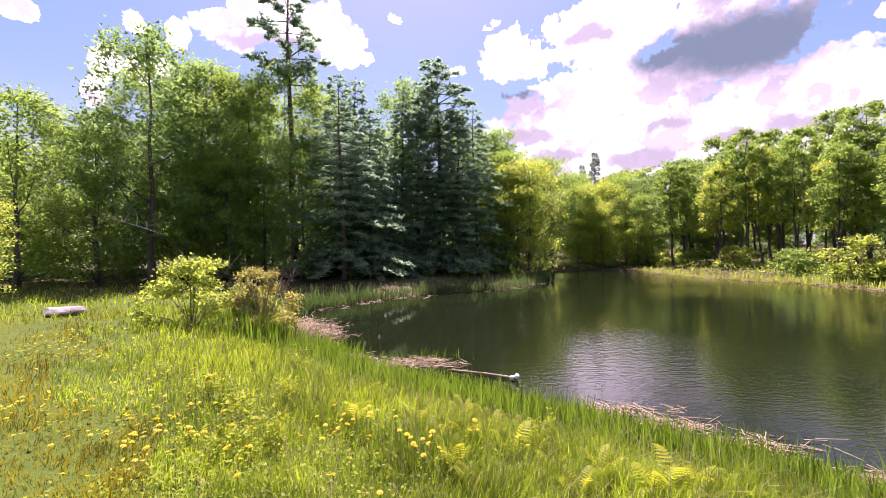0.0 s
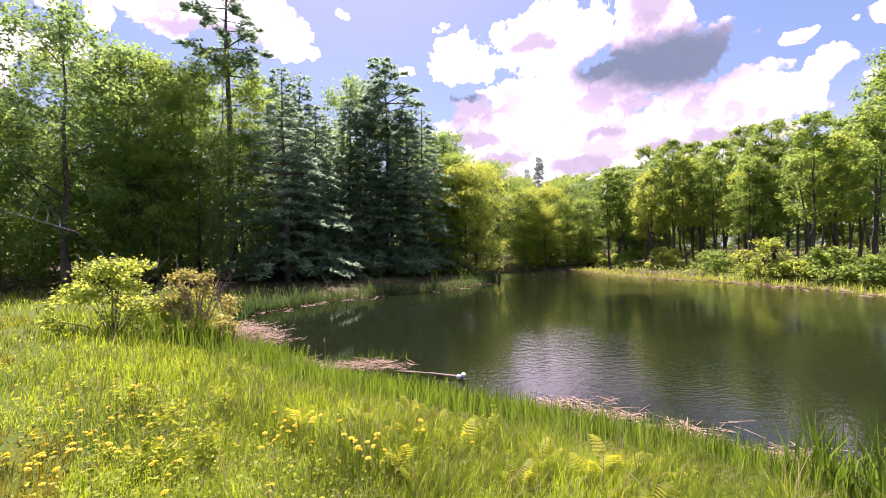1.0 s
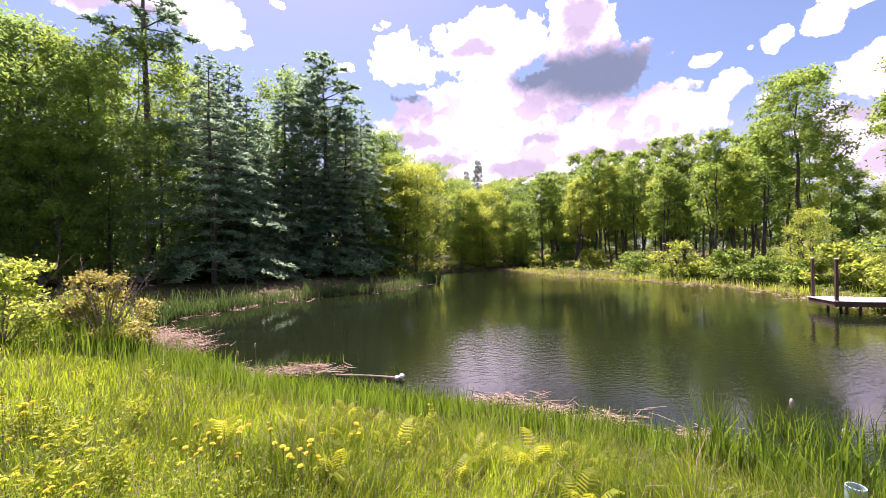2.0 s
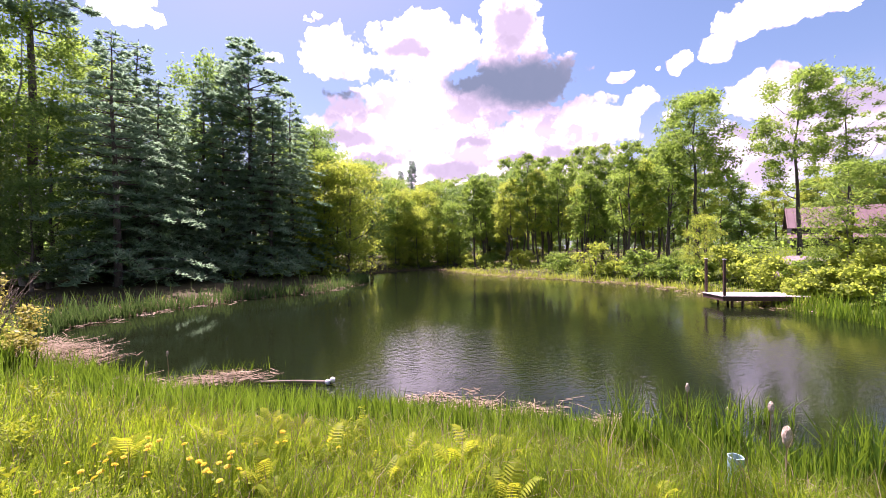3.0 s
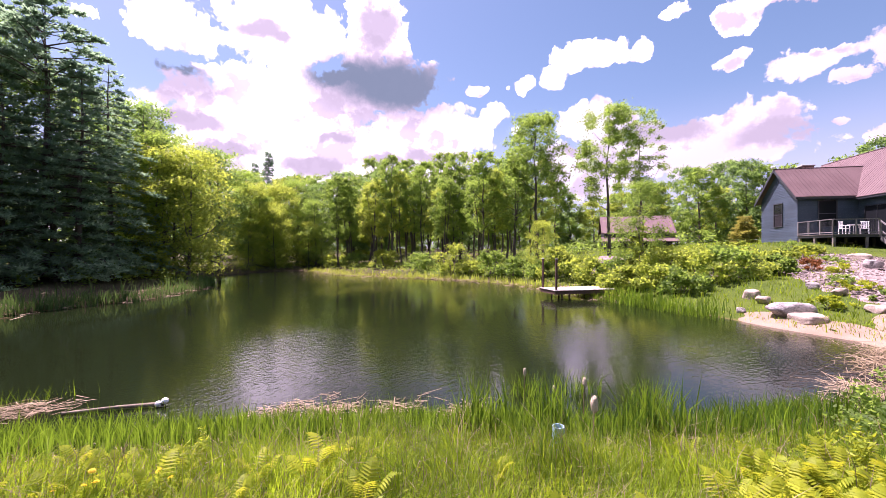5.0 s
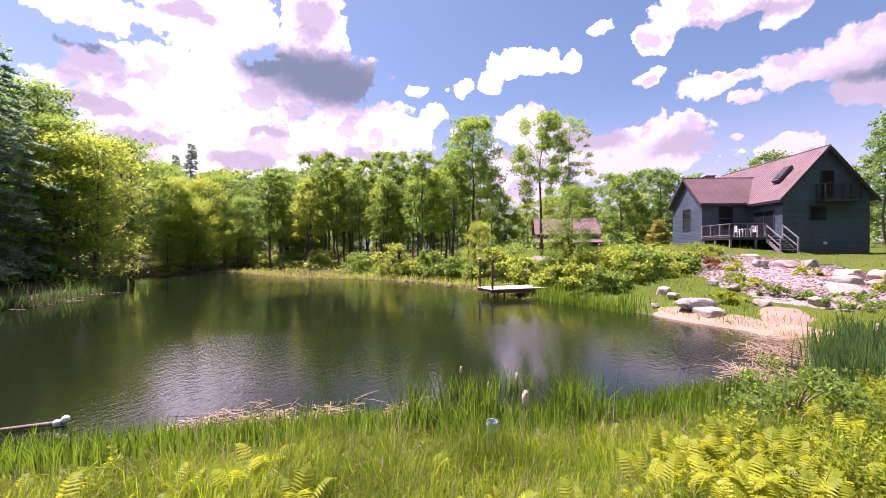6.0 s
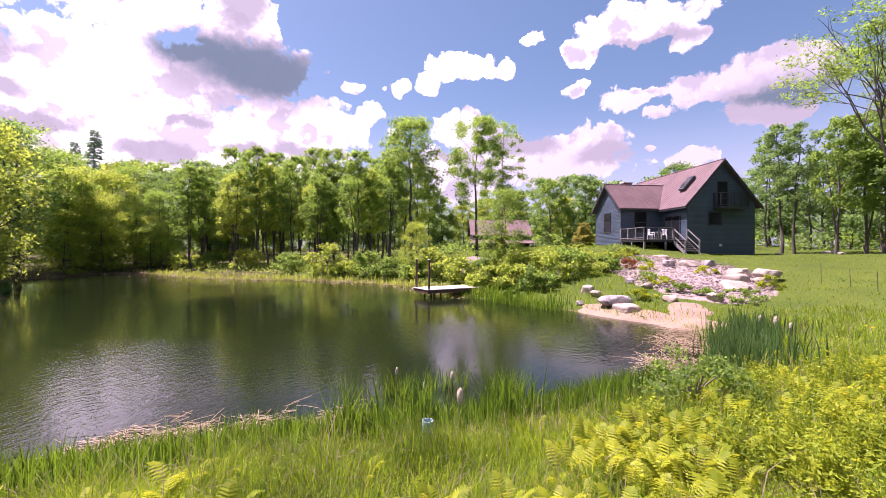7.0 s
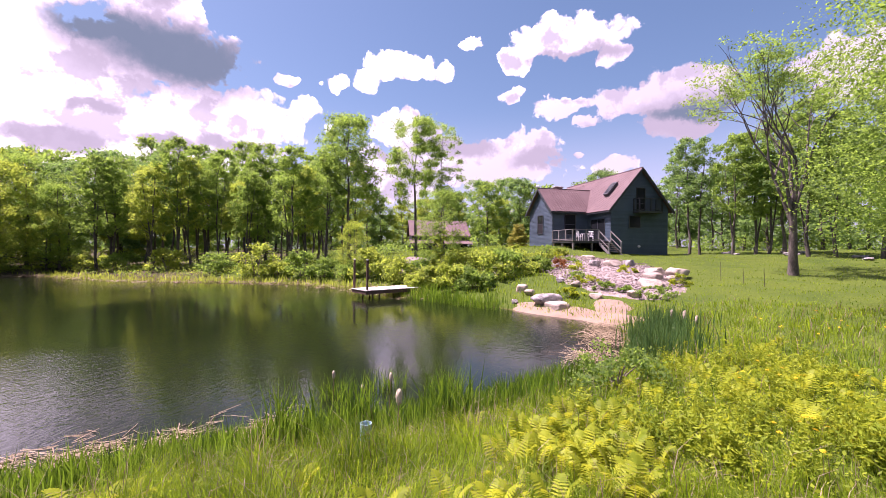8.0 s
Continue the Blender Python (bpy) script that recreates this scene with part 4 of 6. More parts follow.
def rail(parent, x0, y0, x1, y1, z, high, posts, mat, glass=True):
    """A deck railing between two points: posts, top and bottom rail, balusters or glass."""
    d = Vector((x1 - x0, y1 - y0, 0))
    n = d.normalized()
    s = Vector((-n.y, n.x, 0))

    def bar(name, p, q, r, z0, z1, m):
        bm = bmesh.new()
        c = [p + s * r, q + s * r, q - s * r, p - s * r]
        lo, hi = [bm.verts.new((v.x, v.y, z0)) for v in c], [bm.verts.new((v.x, v.y, z1)) for v in c]
        bm.faces.new(lo)
        bm.faces.new(hi)
        for i in range(4):
            bm.faces.new((lo[i], lo[(i + 1) % 4], hi[(i + 1) % 4], hi[i]))
        bmesh.ops.recalc_face_normals(bm, faces=bm.faces)
        part(name, bm, m, parent)
    o = Vector((x0, y0, 0))
    for k in range(posts):
        c = o + d * k / (posts - 1)
        bar("post", c - n * 0.045, c + n * 0.045, 0.045, z, z + high, mat)
    bar("top_rail", o, o + d, 0.06, z + high, z + high + 0.05, mat)
    bar("bottom_rail", o, o + d, 0.03, z + 0.1, z + 0.16, mat)
    if glass:
        k = int(d.length / 0.12)
        for i in range(1, k):
            c = o + d * i / k
            bar("baluster", c - n * 0.008, c + n * 0.008, 0.008, z + 0.16, z + high, TRIM)


balcony = part("balcony", box_bm(2.48, 5.2, -0.95, -0.031, 6.3, 6.52, bevel=0.02), TRIM, house, "small dark balcony on the gable")
rail(balcony, 2.55, -0.9, 5.15, -0.9, 6.52, 1.2, 3, TRIM)
rail(balcony, 2.55, -0.05, 2.55, -0.9, 6.52, 1.2, 2, TRIM)
rail(balcony, 5.15, -0.05, 5.15, -0.9, 6.52, 1.2, 2, TRIM)

deck = part("deck", box_bm(-4.2, -0.04, -0.1, 3.96, 3.28, 3.46), TRIM, house, "weathered grey timber deck")
for k in range(28):
    part("plank", box_bm(-4.25, -0.04, -0.12 + k * 0.145, -0.12 + k * 0.145 + 0.135, 3.46, 3.50), DECKING, deck)
for x in (-4.1, -2.1, -0.3):
    for y in (0.0, 2.0, 3.8):
        part("deck_post", box_bm(x - 0.07, x + 0.07, y - 0.07, y + 0.07, 1.9, 3.28), DECKING, deck)
rail(deck, -4.2, 3.9, -4.2, -0.08, 3.5, 1.05, 4, RAILING)
rail(deck, -4.2, -0.08, -1.4, -0.08, 3.5, 1.05, 3, RAILING)
stairs = part("stairs", box_bm(-1.35, -0.1, -0.5, -0.13, 3.2, 3.28, bevel=0.01), DECKING, house, "grey timber steps down to the grass")
for k in range(1, 5):
    part("tread", box_bm(-1.35, -0.1, -0.5 - k * 0.28, -0.14 - k * 0.28, 3.2 - k * 0.19, 3.26 - k * 0.19, bevel=0.008), DECKING, stairs)
for x in (-1.38, -0.08):
    part("stringer", slab((x - 0.02, -0.1, 3.1), (x + 0.02, -0.1, 3.1), (x + 0.02, -1.75, 2.0), (x - 0.02, -1.75, 2.0), 0.26), RAILING, stairs)
    part("hand_rail", slab((x - 0.03, -0.1, 4.4), (x + 0.03, -0.1, 4.4), (x + 0.03, -1.75, 3.3), (x - 0.03, -1.75, 3.3), 0.09), RAILING, stairs)
    part("lower_rail", slab((x - 0.02, -0.1, 3.75), (x + 0.02, -0.1, 3.75), (x + 0.02, -1.75, 2.65), (x - 0.02, -1.75, 2.65), 0.07), RAILING, stairs)
    for y, z0, z1 in ((-0.12, 3.3, 4.5), (-1.7, 2.0, 3.4)):
        part("post", box_bm(x - 0.05, x + 0.05, y - 0.05, y + 0.05, z0, z1), RAILING, stairs)


def on_house(x, y, z, turn=0.0):
    return house.matrix_basis @ pose(x, y, z, 0, 0, turn)


def patio_chair(m, turn):
    c = thing("patio_chair", 0, 0, 0, "white plastic patio chair on the deck", "chair", "chairs on the deck")
    c.matrix_basis = m @ pose(0, 0, 0, 0, 0, turn)
    part("seat", box_bm(-0.25, 0.25, -0.24, 0.24, 0.42, 0.46, bevel=0.015), WHITE, c)
    for x in (-0.22, 0.22):
        for y in (-0.21, 0.21):
            part("leg", box_bm(x - 0.025, x + 0.025, y - 0.025, y + 0.025, 0, 0.42, bevel=0.006), WHITE, c)
        part("armrest", box_bm(x - 0.035, x + 0.035, -0.24, 0.2, 0.64, 0.67, bevel=0.01), WHITE, c)
        part("arm_post", box_bm(x - 0.02, x + 0.02, -0.23, -0.19, 0.46, 0.64), WHITE, c)
    for k in range(5):
        part("back_slat", box_bm(-0.22 + k * 0.095, -0.16 + k * 0.095, 0.2, 0.23, 0.46, 0.92, bevel=0.008), WHITE, c)
    part("back_top", box_bm(-0.25, 0.25, 0.195, 0.235, 0.92, 0.98, bevel=0.012), WHITE, c)


patio_chair(on_house(-2.9, 0.9, 3.5), 30)
patio_chair(on_house(-1.5, 1.1, 3.5), -40)
table = thing("patio_table", 0, 0, 0, "small round white plastic table", "table")
table.matrix_basis = on_house(-2.2, 1.0, 3.5)
bm = bmesh.new()
bmesh.ops.create_cone(bm, segments=24, radius1=0.38, radius2=0.40, depth=0.04, cap_ends=True, matrix=pose(0, 0, 0.7))
part("tabletop", bm, WHITE, table)
for k in range(4):
    a = math.pi / 4 + k * math.pi / 2
    part("leg", mesh_of("leg", *tube([(math.cos(a) * 0.3, math.sin(a) * 0.3, 0), (math.cos(a) * 0.22, math.sin(a) * 0.22, 0.69)], [0.025, 0.025], 6)), WHITE, table)

# ------------------------------------------------------------ cabin among the trees
cx, cy = polar(-69.2, 64)
cabin = thing("cabin", cx, cy, 0, "dark wooden cabin with a mauve metal roof and porch", "cabin", turn=-69.2 + 8)
part("wall", gable(-4.2, 4.2, -3, 3, 1.5, 4.6, 6.9, "x"), TRIM, cabin)
for sgn in (-1, 1):
    r = part("roof", slab((-4.6, sgn * 3.5, 4.45), (4.6, sgn * 3.5, 4.45), (4.6, 0, 6.95), (-4.6, 0, 6.95)), ROOF, cabin)
    for k in range(16):
        x = -4.5 + k * 0.6
        part("roof_rib", slab((x - 0.03, sgn * 3.5, 4.55), (x + 0.03, sgn * 3.5, 4.55), (x + 0.03, 0, 7.05), (x - 0.03, 0, 7.05), 0.06), ROOF, r)
part("porch_roof", slab((-4.6, -5.4, 3.3), (4.6, -5.4, 3.3), (4.6, -3.05, 3.9), (-4.6, -3.05, 3.9)), ROOF, cabin)
for k in range(4):
    x = -4.3 + k * 2.87
    part("porch_post", box_bm(x - 0.09, x + 0.09, -5.3, -5.1, 1.5, 3.3), TRIM, cabin)
for x in (-2.6, 0.6, 2.9):
    w = part("window", box_bm(x - 0.5, x + 0.5, -3.06, -3.01, 2.3, 3.2), GLASS, cabin)
    part("window_frame", box_bm(x - 0.58, x + 0.58, -3.04, -3.005, 2.2, 3.28), TRIM, w)

# ------------------------------------------------------------ dock
DOCK_TOP = rough_surface("sun_bleached_boards", (0.364, 0.322, 0.294), (0.518, 0.476, 0.441), 1.5, 0.8, 22, stretch=(6, 1, 1))
DOCK_SIDE = rough_surface("brown_stained_timber", (0.049, 0.0245, 0.0175), (0.105, 0.056, 0.0385), 2.5, 0.7, 25)
dock = thing("dock", 17.3, 10.1, 0, "small wooden dock with bleached boards and two brown posts", "dock", turn=math.degrees(math.atan2(-1.49, 2.58)))
DL, DW = 3.3, 1.5
part("rim", box_bm(0, DL, 0.0, 0.05, 0.24, 0.41), DOCK_SIDE, dock)
part("rim", box_bm(0, DL, DW - 0.05, DW, 0.24, 0.41), DOCK_SIDE, dock)
part("rim", box_bm(0.0, 0.05, 0.052, DW - 0.052, 0.24, 0.41), DOCK_SIDE, dock)
part("rim", box_bm(DL - 0.05, DL, 0.052, DW - 0.052, 0.24, 0.41), DOCK_SIDE, dock)
part("beam", box_bm(0.06, DL - 0.06, DW / 2 - 0.05, DW / 2 + 0.05, 0.24, 0.405), DOCK_SIDE, dock)
for k in range(23):
    part("plank", box_bm(-0.03 + k * 0.146, -0.03 + k * 0.146 + 0.136, -0.03, DW + 0.03, 0.412, 0.445, bevel=0.004), DOCK_TOP, dock)
for x in (0.5, 0.9, 2.4):
    for y in (0.25, DW - 0.25):
        part("leg", mesh_of("leg", *tube([(x, y, -1.5), (x, y, 0.24)], [0.045, 0.045], 8)), DOCK_SIDE, dock)
for y in (0.08, DW - 0.08):
    p = part("post", box_bm(0.06, 0.15, y - 0.045, y + 0.045, 0.447, 1.92, bevel=0.008), DOCK_SIDE, dock, "upright brown post")
    part("post_cap", box_bm(0.05, 0.16, y - 0.055, y + 0.055, 1.92, 1.95, bevel=0.006), WHITE, p)


# ------------------------------------------------------------ beach, gravel, boulders
def draped(name, mat, label, category, cx, cy, rx, ry, turn, lift, seed, step=0.25, rough_edge=0.35):
    """A thin irregular sheet laid over the ground."""
    g = np.random.default_rng(seed)
    n = 72
    ang = np.linspace(0, 2 * np.pi, n, endpoint=False)
    edge = 1 + rough_edge * sum(g.normal(0, 1 / (k + 1.5)) * np.sin(k * ang + g.uniform(0, 6)) for k in range(2, 12)) * 0.5
    rings = np.linspace(0.04, 1, 26)
    vs = []
    c, s = math.cos(radians(turn)), math.sin(radians(turn))
    for q in rings:
        x, y = np.cos(ang) * rx * q * edge, np.sin(ang) * ry * q * edge
        wx, wy = cx + x * c - y * s, cy + x * s + y * c
        z = ground_z(wx, wy) + lift * (1 - q ** 4) - 0.03 * q ** 8 + 0.02 * np.sin(wx * 5.1) * np.sin(wy * 4.3) * (1 - q)
        vs.append(np.stack([wx, wy, z], 1))
    vs = np.concatenate(vs)
    i = np.arange(len(vs)).reshape(len(rings), n)
    f = np.stack([i[:-1], np.roll(i[:-1], -1, 1), np.roll(i[1:], -1, 1), i[1:]], -1).reshape(-1, 4)
    ob = new(name, smooth(mesh_of(name, vs, f[:, ::-1])))
    ob.data.materials.append(mat)
    return tagged(ob, label, category, kind="structure")


draped("sand_beach", SAND, "tan sandy beach at the water's edge", "beach", 15.9, 0.5, 2.8, 0.85, 58, 0.05, 3)
draped("sand_beach", SAND, "trampled sand patch above the beach", "beach", 16.5, -0.9, 1.3, 0.7, 5, 0.06, 4)
draped("gravel_slope", GRAVEL, "slope of grey-pink crushed stone below the house", "gravel", 27.0, -0.6, 9.5, 3.6, 12, 0.14, 5)
draped("gravel_slope", GRAVEL, "patch of crushed stone behind the shrubs", "gravel", 27.0, 5.2, 3.0, 1.6, 10, 0.14, 7)
mound = draped("sand_mound", GRAVEL, "low heap of pinkish gravel under a tree", "gravel heap", 25.4, 11.3, 2.1, 1.4, 20, 0.85, 6)


def rock_mesh(seed, mat_name="boulder"):
    """An angular, worn boulder about 1 m across, cut by a few planes."""
    g = random.Random(seed)
    bm = bmesh.new()
    bmesh.ops.create_icosphere(bm, subdivisions=4, radius=0.5)
    cuts = [(Vector((g.gauss(0, 1), g.gauss(0, 1), g.gauss(0, 0.8))).normalized(), g.uniform(0.30, 0.43)) for _ in range(11)]
    cuts.append((Vector((g.uniform(-0.2, 0.2), g.uniform(-0.2, 0.2), 1)).normalized(), 0.33))
    for v in bm.verts:
        for n, d in cuts:
            k = v.co.dot(n) - d
            if k > 0:
                v.co -= n * k * 0.92
        p = v.co * 3.0 + Vector((seed, 0, 0))
        v.co += v.co.normalized() * (0.035 * noise.noise(p) + 0.018 * noise.noise(p * 3.1))
    for f in bm.faces:
        f.smooth = True
    me = bpy.data.meshes.new("boulder")
    bm.to_mesh(me)
    bm.free()
    return me


ROCKS = [rock_mesh(k) for k in range(6)]


def boulder(x, y, w, h, k, mat=None, label="pale angular boulder on the gravel slope", group="boulders below the house", turn=None, d=0.85):
    me = ROCKS[k % 6] if mat is None else ROCKS[k % 6].copy()
    me.materials.clear()
    me.materials.append(mat or STONE)
    ob = new("boulder", me)
    ob.matrix_basis = Matrix.LocRotScale((x, y, gz(x, y) + h * 0.40), Euler((0, 0, radians(k * 67 if turn is None else turn))), (w * 1.1, w * d * 1.1, h * 1.6))
    return tagged(ob, label, "boulder", group)


for k, (x, y, w, h) in enumerate(((20.3, -2.7, 1.25, 0.46), (22.6, -3.0, 1.0, 0.38), (23.8, -4.4, 1.25, 0.52), (24.6, -3.4, 1.2, 0.5), (22.8, -4.0, 0.8, 0.34),
                                  (34.0, 0.1, 1.2, 0.42), (27.9, -1.4, 1.1, 0.45), (19.4, 2.9, 0.55, 0.36), (18.7, 2.4, 0.6, 0.24),
                                  (18.0, -0.4, 0.6, 0.24), (20.1, 0.5, 0.5, 0.24), (17.9, -1.8, 0.6, 0.26))):
    boulder(x, y, w, h, k)
for k, (x, y, w, h) in enumerate(((28.6, -0.4, 0.8, 0.52), (28.0, -2.4, 0.85, 0.5), (17.1, 1.55, 1.2, 0.46), (21.6, 1.3, 0.5, 0.24), (17.5, 2.9, 0.3, 0.18))):
    boulder(x, y, w, h, k + 2, STONE_DARK, "grey boulder streaked dark with lichen")
boulder(16.6, 1.1, 1.0, 0.26, 1, None, "flat white rock at the edge of the beach")
boulder(-11.1, 11.8, 1.05, 0.26, 3, STONE_DARK, "grey boulder half sunk in the lawn", "")
# loose stones of the slope
g = np.random.default_rng(8)
vs, fs, n0 = [], [], 0
ico = bmesh.new()
bmesh.ops.create_icosphere(ico, subdivisions=1, radius=0.5)
iv = np.array([v.co[:] for v in ico.verts])
ico.verts.index_update()
fi = np.array([[v.index for v in f.verts] for f in ico.faces])
ico.free()
for k in range(3800):
    a, q = g.uniform(0, 6.28), math.sqrt(g.random())
    lx, ly = 9.0 * q * math.cos(a), 3.4 * q * math.sin(a)
    c, s = math.cos(radians(12)), math.sin(radians(12))
    x, y = 27.0 + lx * c - ly * s, -0.6 + lx * s + ly * c
    size = g.uniform(0.05, 0.14) * np.array((1, g.uniform(0.6, 1), g.uniform(0.35, 0.7)))
    t = g.uniform(0, 6.28)
    v = iv * size * g.uniform(0.8, 1.2, iv.shape)
    v = np.stack([v[:, 0] * math.cos(t) - v[:, 1] * math.sin(t) + x, v[:, 0] * math.sin(t) + v[:, 1] * math.cos(t) + y, v[:, 2]], 1)
    vs.append(v)
    fs.append(fi + n0)
    n0 += len(iv)
vs, fs = np.concatenate(vs), np.concatenate(fs)
vs[:, 2] += ground_z(vs[:, 0], vs[:, 1]) + 0.14
stones = new("loose_stones", mesh_of("loose_stones", vs, fs))
stones.data.materials.append(GRAVEL)
tagged(stones, "loose crushed stones on the slope", "stones", kind="stuff")
# stones along the wood's floor beyond the lawn
for k in range(14):
    x, y = polar(-101 - k * 1.5 - (k * 5 % 7) * 0.5, 47 - k * 0.6 + (k * 7 % 5) * 1.1)
    boulder(x, y, 0.4 + (k * 3 % 4) * 0.16, 0.16 + (k % 3) * 0.05, k, STONE_DARK, "pale fieldstone at the edge of the woods", "fieldstones at the edge of the woods")


# ------------------------------------------------------------ shrubs
def shrub(name, x, y, h, w, mat, label, category="shrub", seed=1, stems=7, clumps=26, each=150, size=0.11, twigs=0, group="", squash=0.7, leafy=1.0):
    """A shrub: several stems from one foot, leaf clumps at their ends, bare twigs where it has them."""
    g = np.random.default_rng(seed)
    ob = thing(name, x, y, gz(x, y) - 0.03, label, category, group)
    wood, centres, sizes = [], [], []
    for k in range(clumps):
        a, q, u = g.uniform(0, 6.28), math.sqrt(g.random()), g.random()
        z = h * (0.12 + 0.80 * u)
        r = w * q * (0.55 + 0.45 * math.sin(min(1.0, 0.25 + u * 0.9) * math.pi))
        centres.append((math.cos(a) * r, math.sin(a) * r, z))
        sizes.append(min(w, h) * g.uniform(0.16, 0.30))
    for k in range(stems):
        c = np.array(centres[k % clumps])
        wood.append(tube([(0.1 * c[0], 0.1 * c[1], -0.05), (0.45 * c[0], 0.45 * c[1], c[2] * 0.6), c], [0.016 + 0.008 * h, 0.010 + 0.004 * h, 0.004], 4))
    for k in range(twigs):
        a, q = g.uniform(0, 6.28), g.uniform(0.3, 1.0)
        e = np.array((math.cos(a) * w * q, math.sin(a) * w * q, h * g.uniform(0.5, 1.0)))
        m = e * np.array((0.5, 0.5, 0.55)) + g.normal(0, 0.05, 3)
        wood.append(tube([m * 0.1, m, e], [0.012, 0.007, 0.003], 4))
        for j in range(2):
            d = g.normal(0, 0.18, 3)
            wood.append(tube([m * 0.4 + e * 0.6, e + d * 0.6, e + d], [0.005, 0.004, 0.002], 3))
    part("woody_base", smooth(mesh_of("woody_base", *joined([p for p in wood if p[1].shape[1] == 4]))), TWIG, ob)
    part("foliage", mesh_of("foliage", *clumped(g, centres, sizes, each * leafy / (min(w, h) * 0.23) ** 2, size, squash, 0.35)), mat, ob)
    return ob


BANK_SHRUBS = "shrubs on the bank beside the dock"
shrub("willow_bush", -6.6, 10.6, 1.9, 1.25, LEAF_LIGHT, "pale green willow bush at the end of the bank", seed=2, clumps=40, each=120, size=0.09, twigs=6)
shrub("willow_bush", -5.4, 11.2, 1.5, 1.0, LEAF_LIGHT, "pale green willow bush at the end of the bank", seed=3, clumps=30, each=120, size=0.09, twigs=4)
shrub("golden_bush", -4.75, 10.6, 1.95, 0.95, GOLD, "yellowish bush with many bare grey twigs", seed=4, clumps=26, each=120, size=0.085, twigs=46)
for k, (az, r, h, w) in enumerate(((-65.0, 24.5, 1.5, 1.3), (-67.4, 25.0, 1.2, 1.2), (-73.0, 24.0, 2.0, 1.5), (-76.0, 23.0, 1.8, 1.6), (-78.6, 23.6, 1.8, 1.6), (-80.8, 24.6, 1.4, 1.3),
                                   (-74.5, 28.0, 1.3, 1.4), (-77.5, 30.5, 1.0, 1.5), (-81.0, 31.5, 0.8, 1.3), (-83.5, 33.0, 0.7, 1.2), (-72.6, 32.0, 1.0, 1.3),
                                   (-86.0, 35.5, 0.6, 1.1), (-79.6, 36.0, 0.7, 1.3), (-83.8, 26.0, 1.1, 0.8), (-69.0, 22.6, 1.2, 1.2), (-71.6, 21.6, 1.3, 1.1), (-74.6, 20.8, 1.2, 1.1), (-66.5, 22.8, 0.9, 1.0), (-70.2, 25.2, 3.2, 1.0))):
    x, y = polar(az, r)
    shrub("shrub", x, y, h, w, (LEAF_LIGHT, LEAF, LEAF_LIGHT)[k % 3], ("bright green leafy shrub on the bank", "dense green shrub on the bank", "bright green leafy shrub on the bank")[k % 3],
          seed=20 + k, clumps=34, each=75, size=0.15, group=BANK_SHRUBS)
for k, (az, r, h, w) in enumerate(((-45.4, 33.5, 2.5, 1.6), (-51.0, 31.5, 1.9, 1.3), (-48.0, 33.0, 1.2, 1.4), (-54.0, 30.5, 1.4, 1.3), (-60.0, 27.5, 2.2, 1.3), (-41.0, 36.5, 1.6, 1.5),
                                   (-36.0, 40.0, 1.8, 1.6), (-57.4, 28.8, 1.3, 1.2), (-62.5, 26.5, 1.4, 1.2), (-32.0, 43.5, 1.6, 1.5), (-29.0, 46.5, 1.8, 1.3))):
    x, y = polar(az, r)
    shrub("shrub", x, y, h, w, (LEAF_LIGHT, LEAF)[k % 2], "green shrub on the far bank", seed=60 + k, clumps=30, each=60, size=0.18, group="shrubs on the far bank")
x, y = polar(-86.5, 27.0)
shrub("russet_bush", x, y, 0.8, 0.7, RUSSET, "small bush with reddish young leaves", seed=80, clumps=18, each=60, size=0.10)
for k, (x, y, h, w) in enumerate(((25.5, 0.6, 0.6, 0.6), (22.5, 0.5, 0.5, 0.7), (20.8, 0.2, 0.45, 0.9), (19.2, -0.8, 0.45, 0.6), (18.2, 0.6, 0.45, 0.6), (17.7, -2.6, 0.6, 0.8), (24.4, -2.0, 0.6, 0.5), (30.5, 1.2, 0.6, 0.8), (21.0, -4.0, 0.6, 0.6), (18.8, -1.6, 0.4, 0.35), (33.5, 2.6, 0.7, 1.0), (36.5, 3.4, 0.7, 1.1))):
    shrub("shrub", x, y, h, w, (WEED, LEAF)[k % 2], "low green plant between the stones", "plant", seed=90 + k, clumps=16, each=55, size=0.09, group="plants between the stones")
cedar = conifer("cedar_bush", 95, 2.9, 0.15, 1.15, 0.05, "small olive-gold cedar beside the house", whorl=0.2, per=8, tufts=10, needles=6, droop=-0.2, taper=0.8, mats=(GOLD, BARK))
cedar.matrix_basis = pose(*polar(-80.6, 52), gz(*polar(-80.6, 52)))
cedar["category"] = "shrub"

# fallen trunk leaning at the wood's edge
p, q = np.array((*polar(39.8, 23.2), 4.1)), np.array((*polar(34.8, 23.0), 3.35))
snag = thing("fallen_trunk", 0, 0, 0, "pale dead trunk leaning at the wood's edge", "dead tree")
part("trunk", smooth(mesh_of("trunk", *tube([p, p * 0.5 + q * 0.5, q, q + (q - p) * 0.4 - np.array((0, 0, 0.6)), q + (q - p) * 0.8 - np.array((0, 0, 2.6))], [0.015, 0.022, 0.03, 0.035, 0.04], 7))), BARK_LIGHT, snag)
for k in range(4):
    c = p + (q - p) * (0.15 + 0.2 * k)
    part("branch", smooth(mesh_of("branch", *tube([c, c + np.array((0.2 - 0.1 * k, 0.1, 0.35)), c + np.array((0.5 - 0.3 * k, 0.1, 0.9 - 0.1 * k))], [0.025, 0.016, 0.006], 5))), BARK_LIGHT, snag)


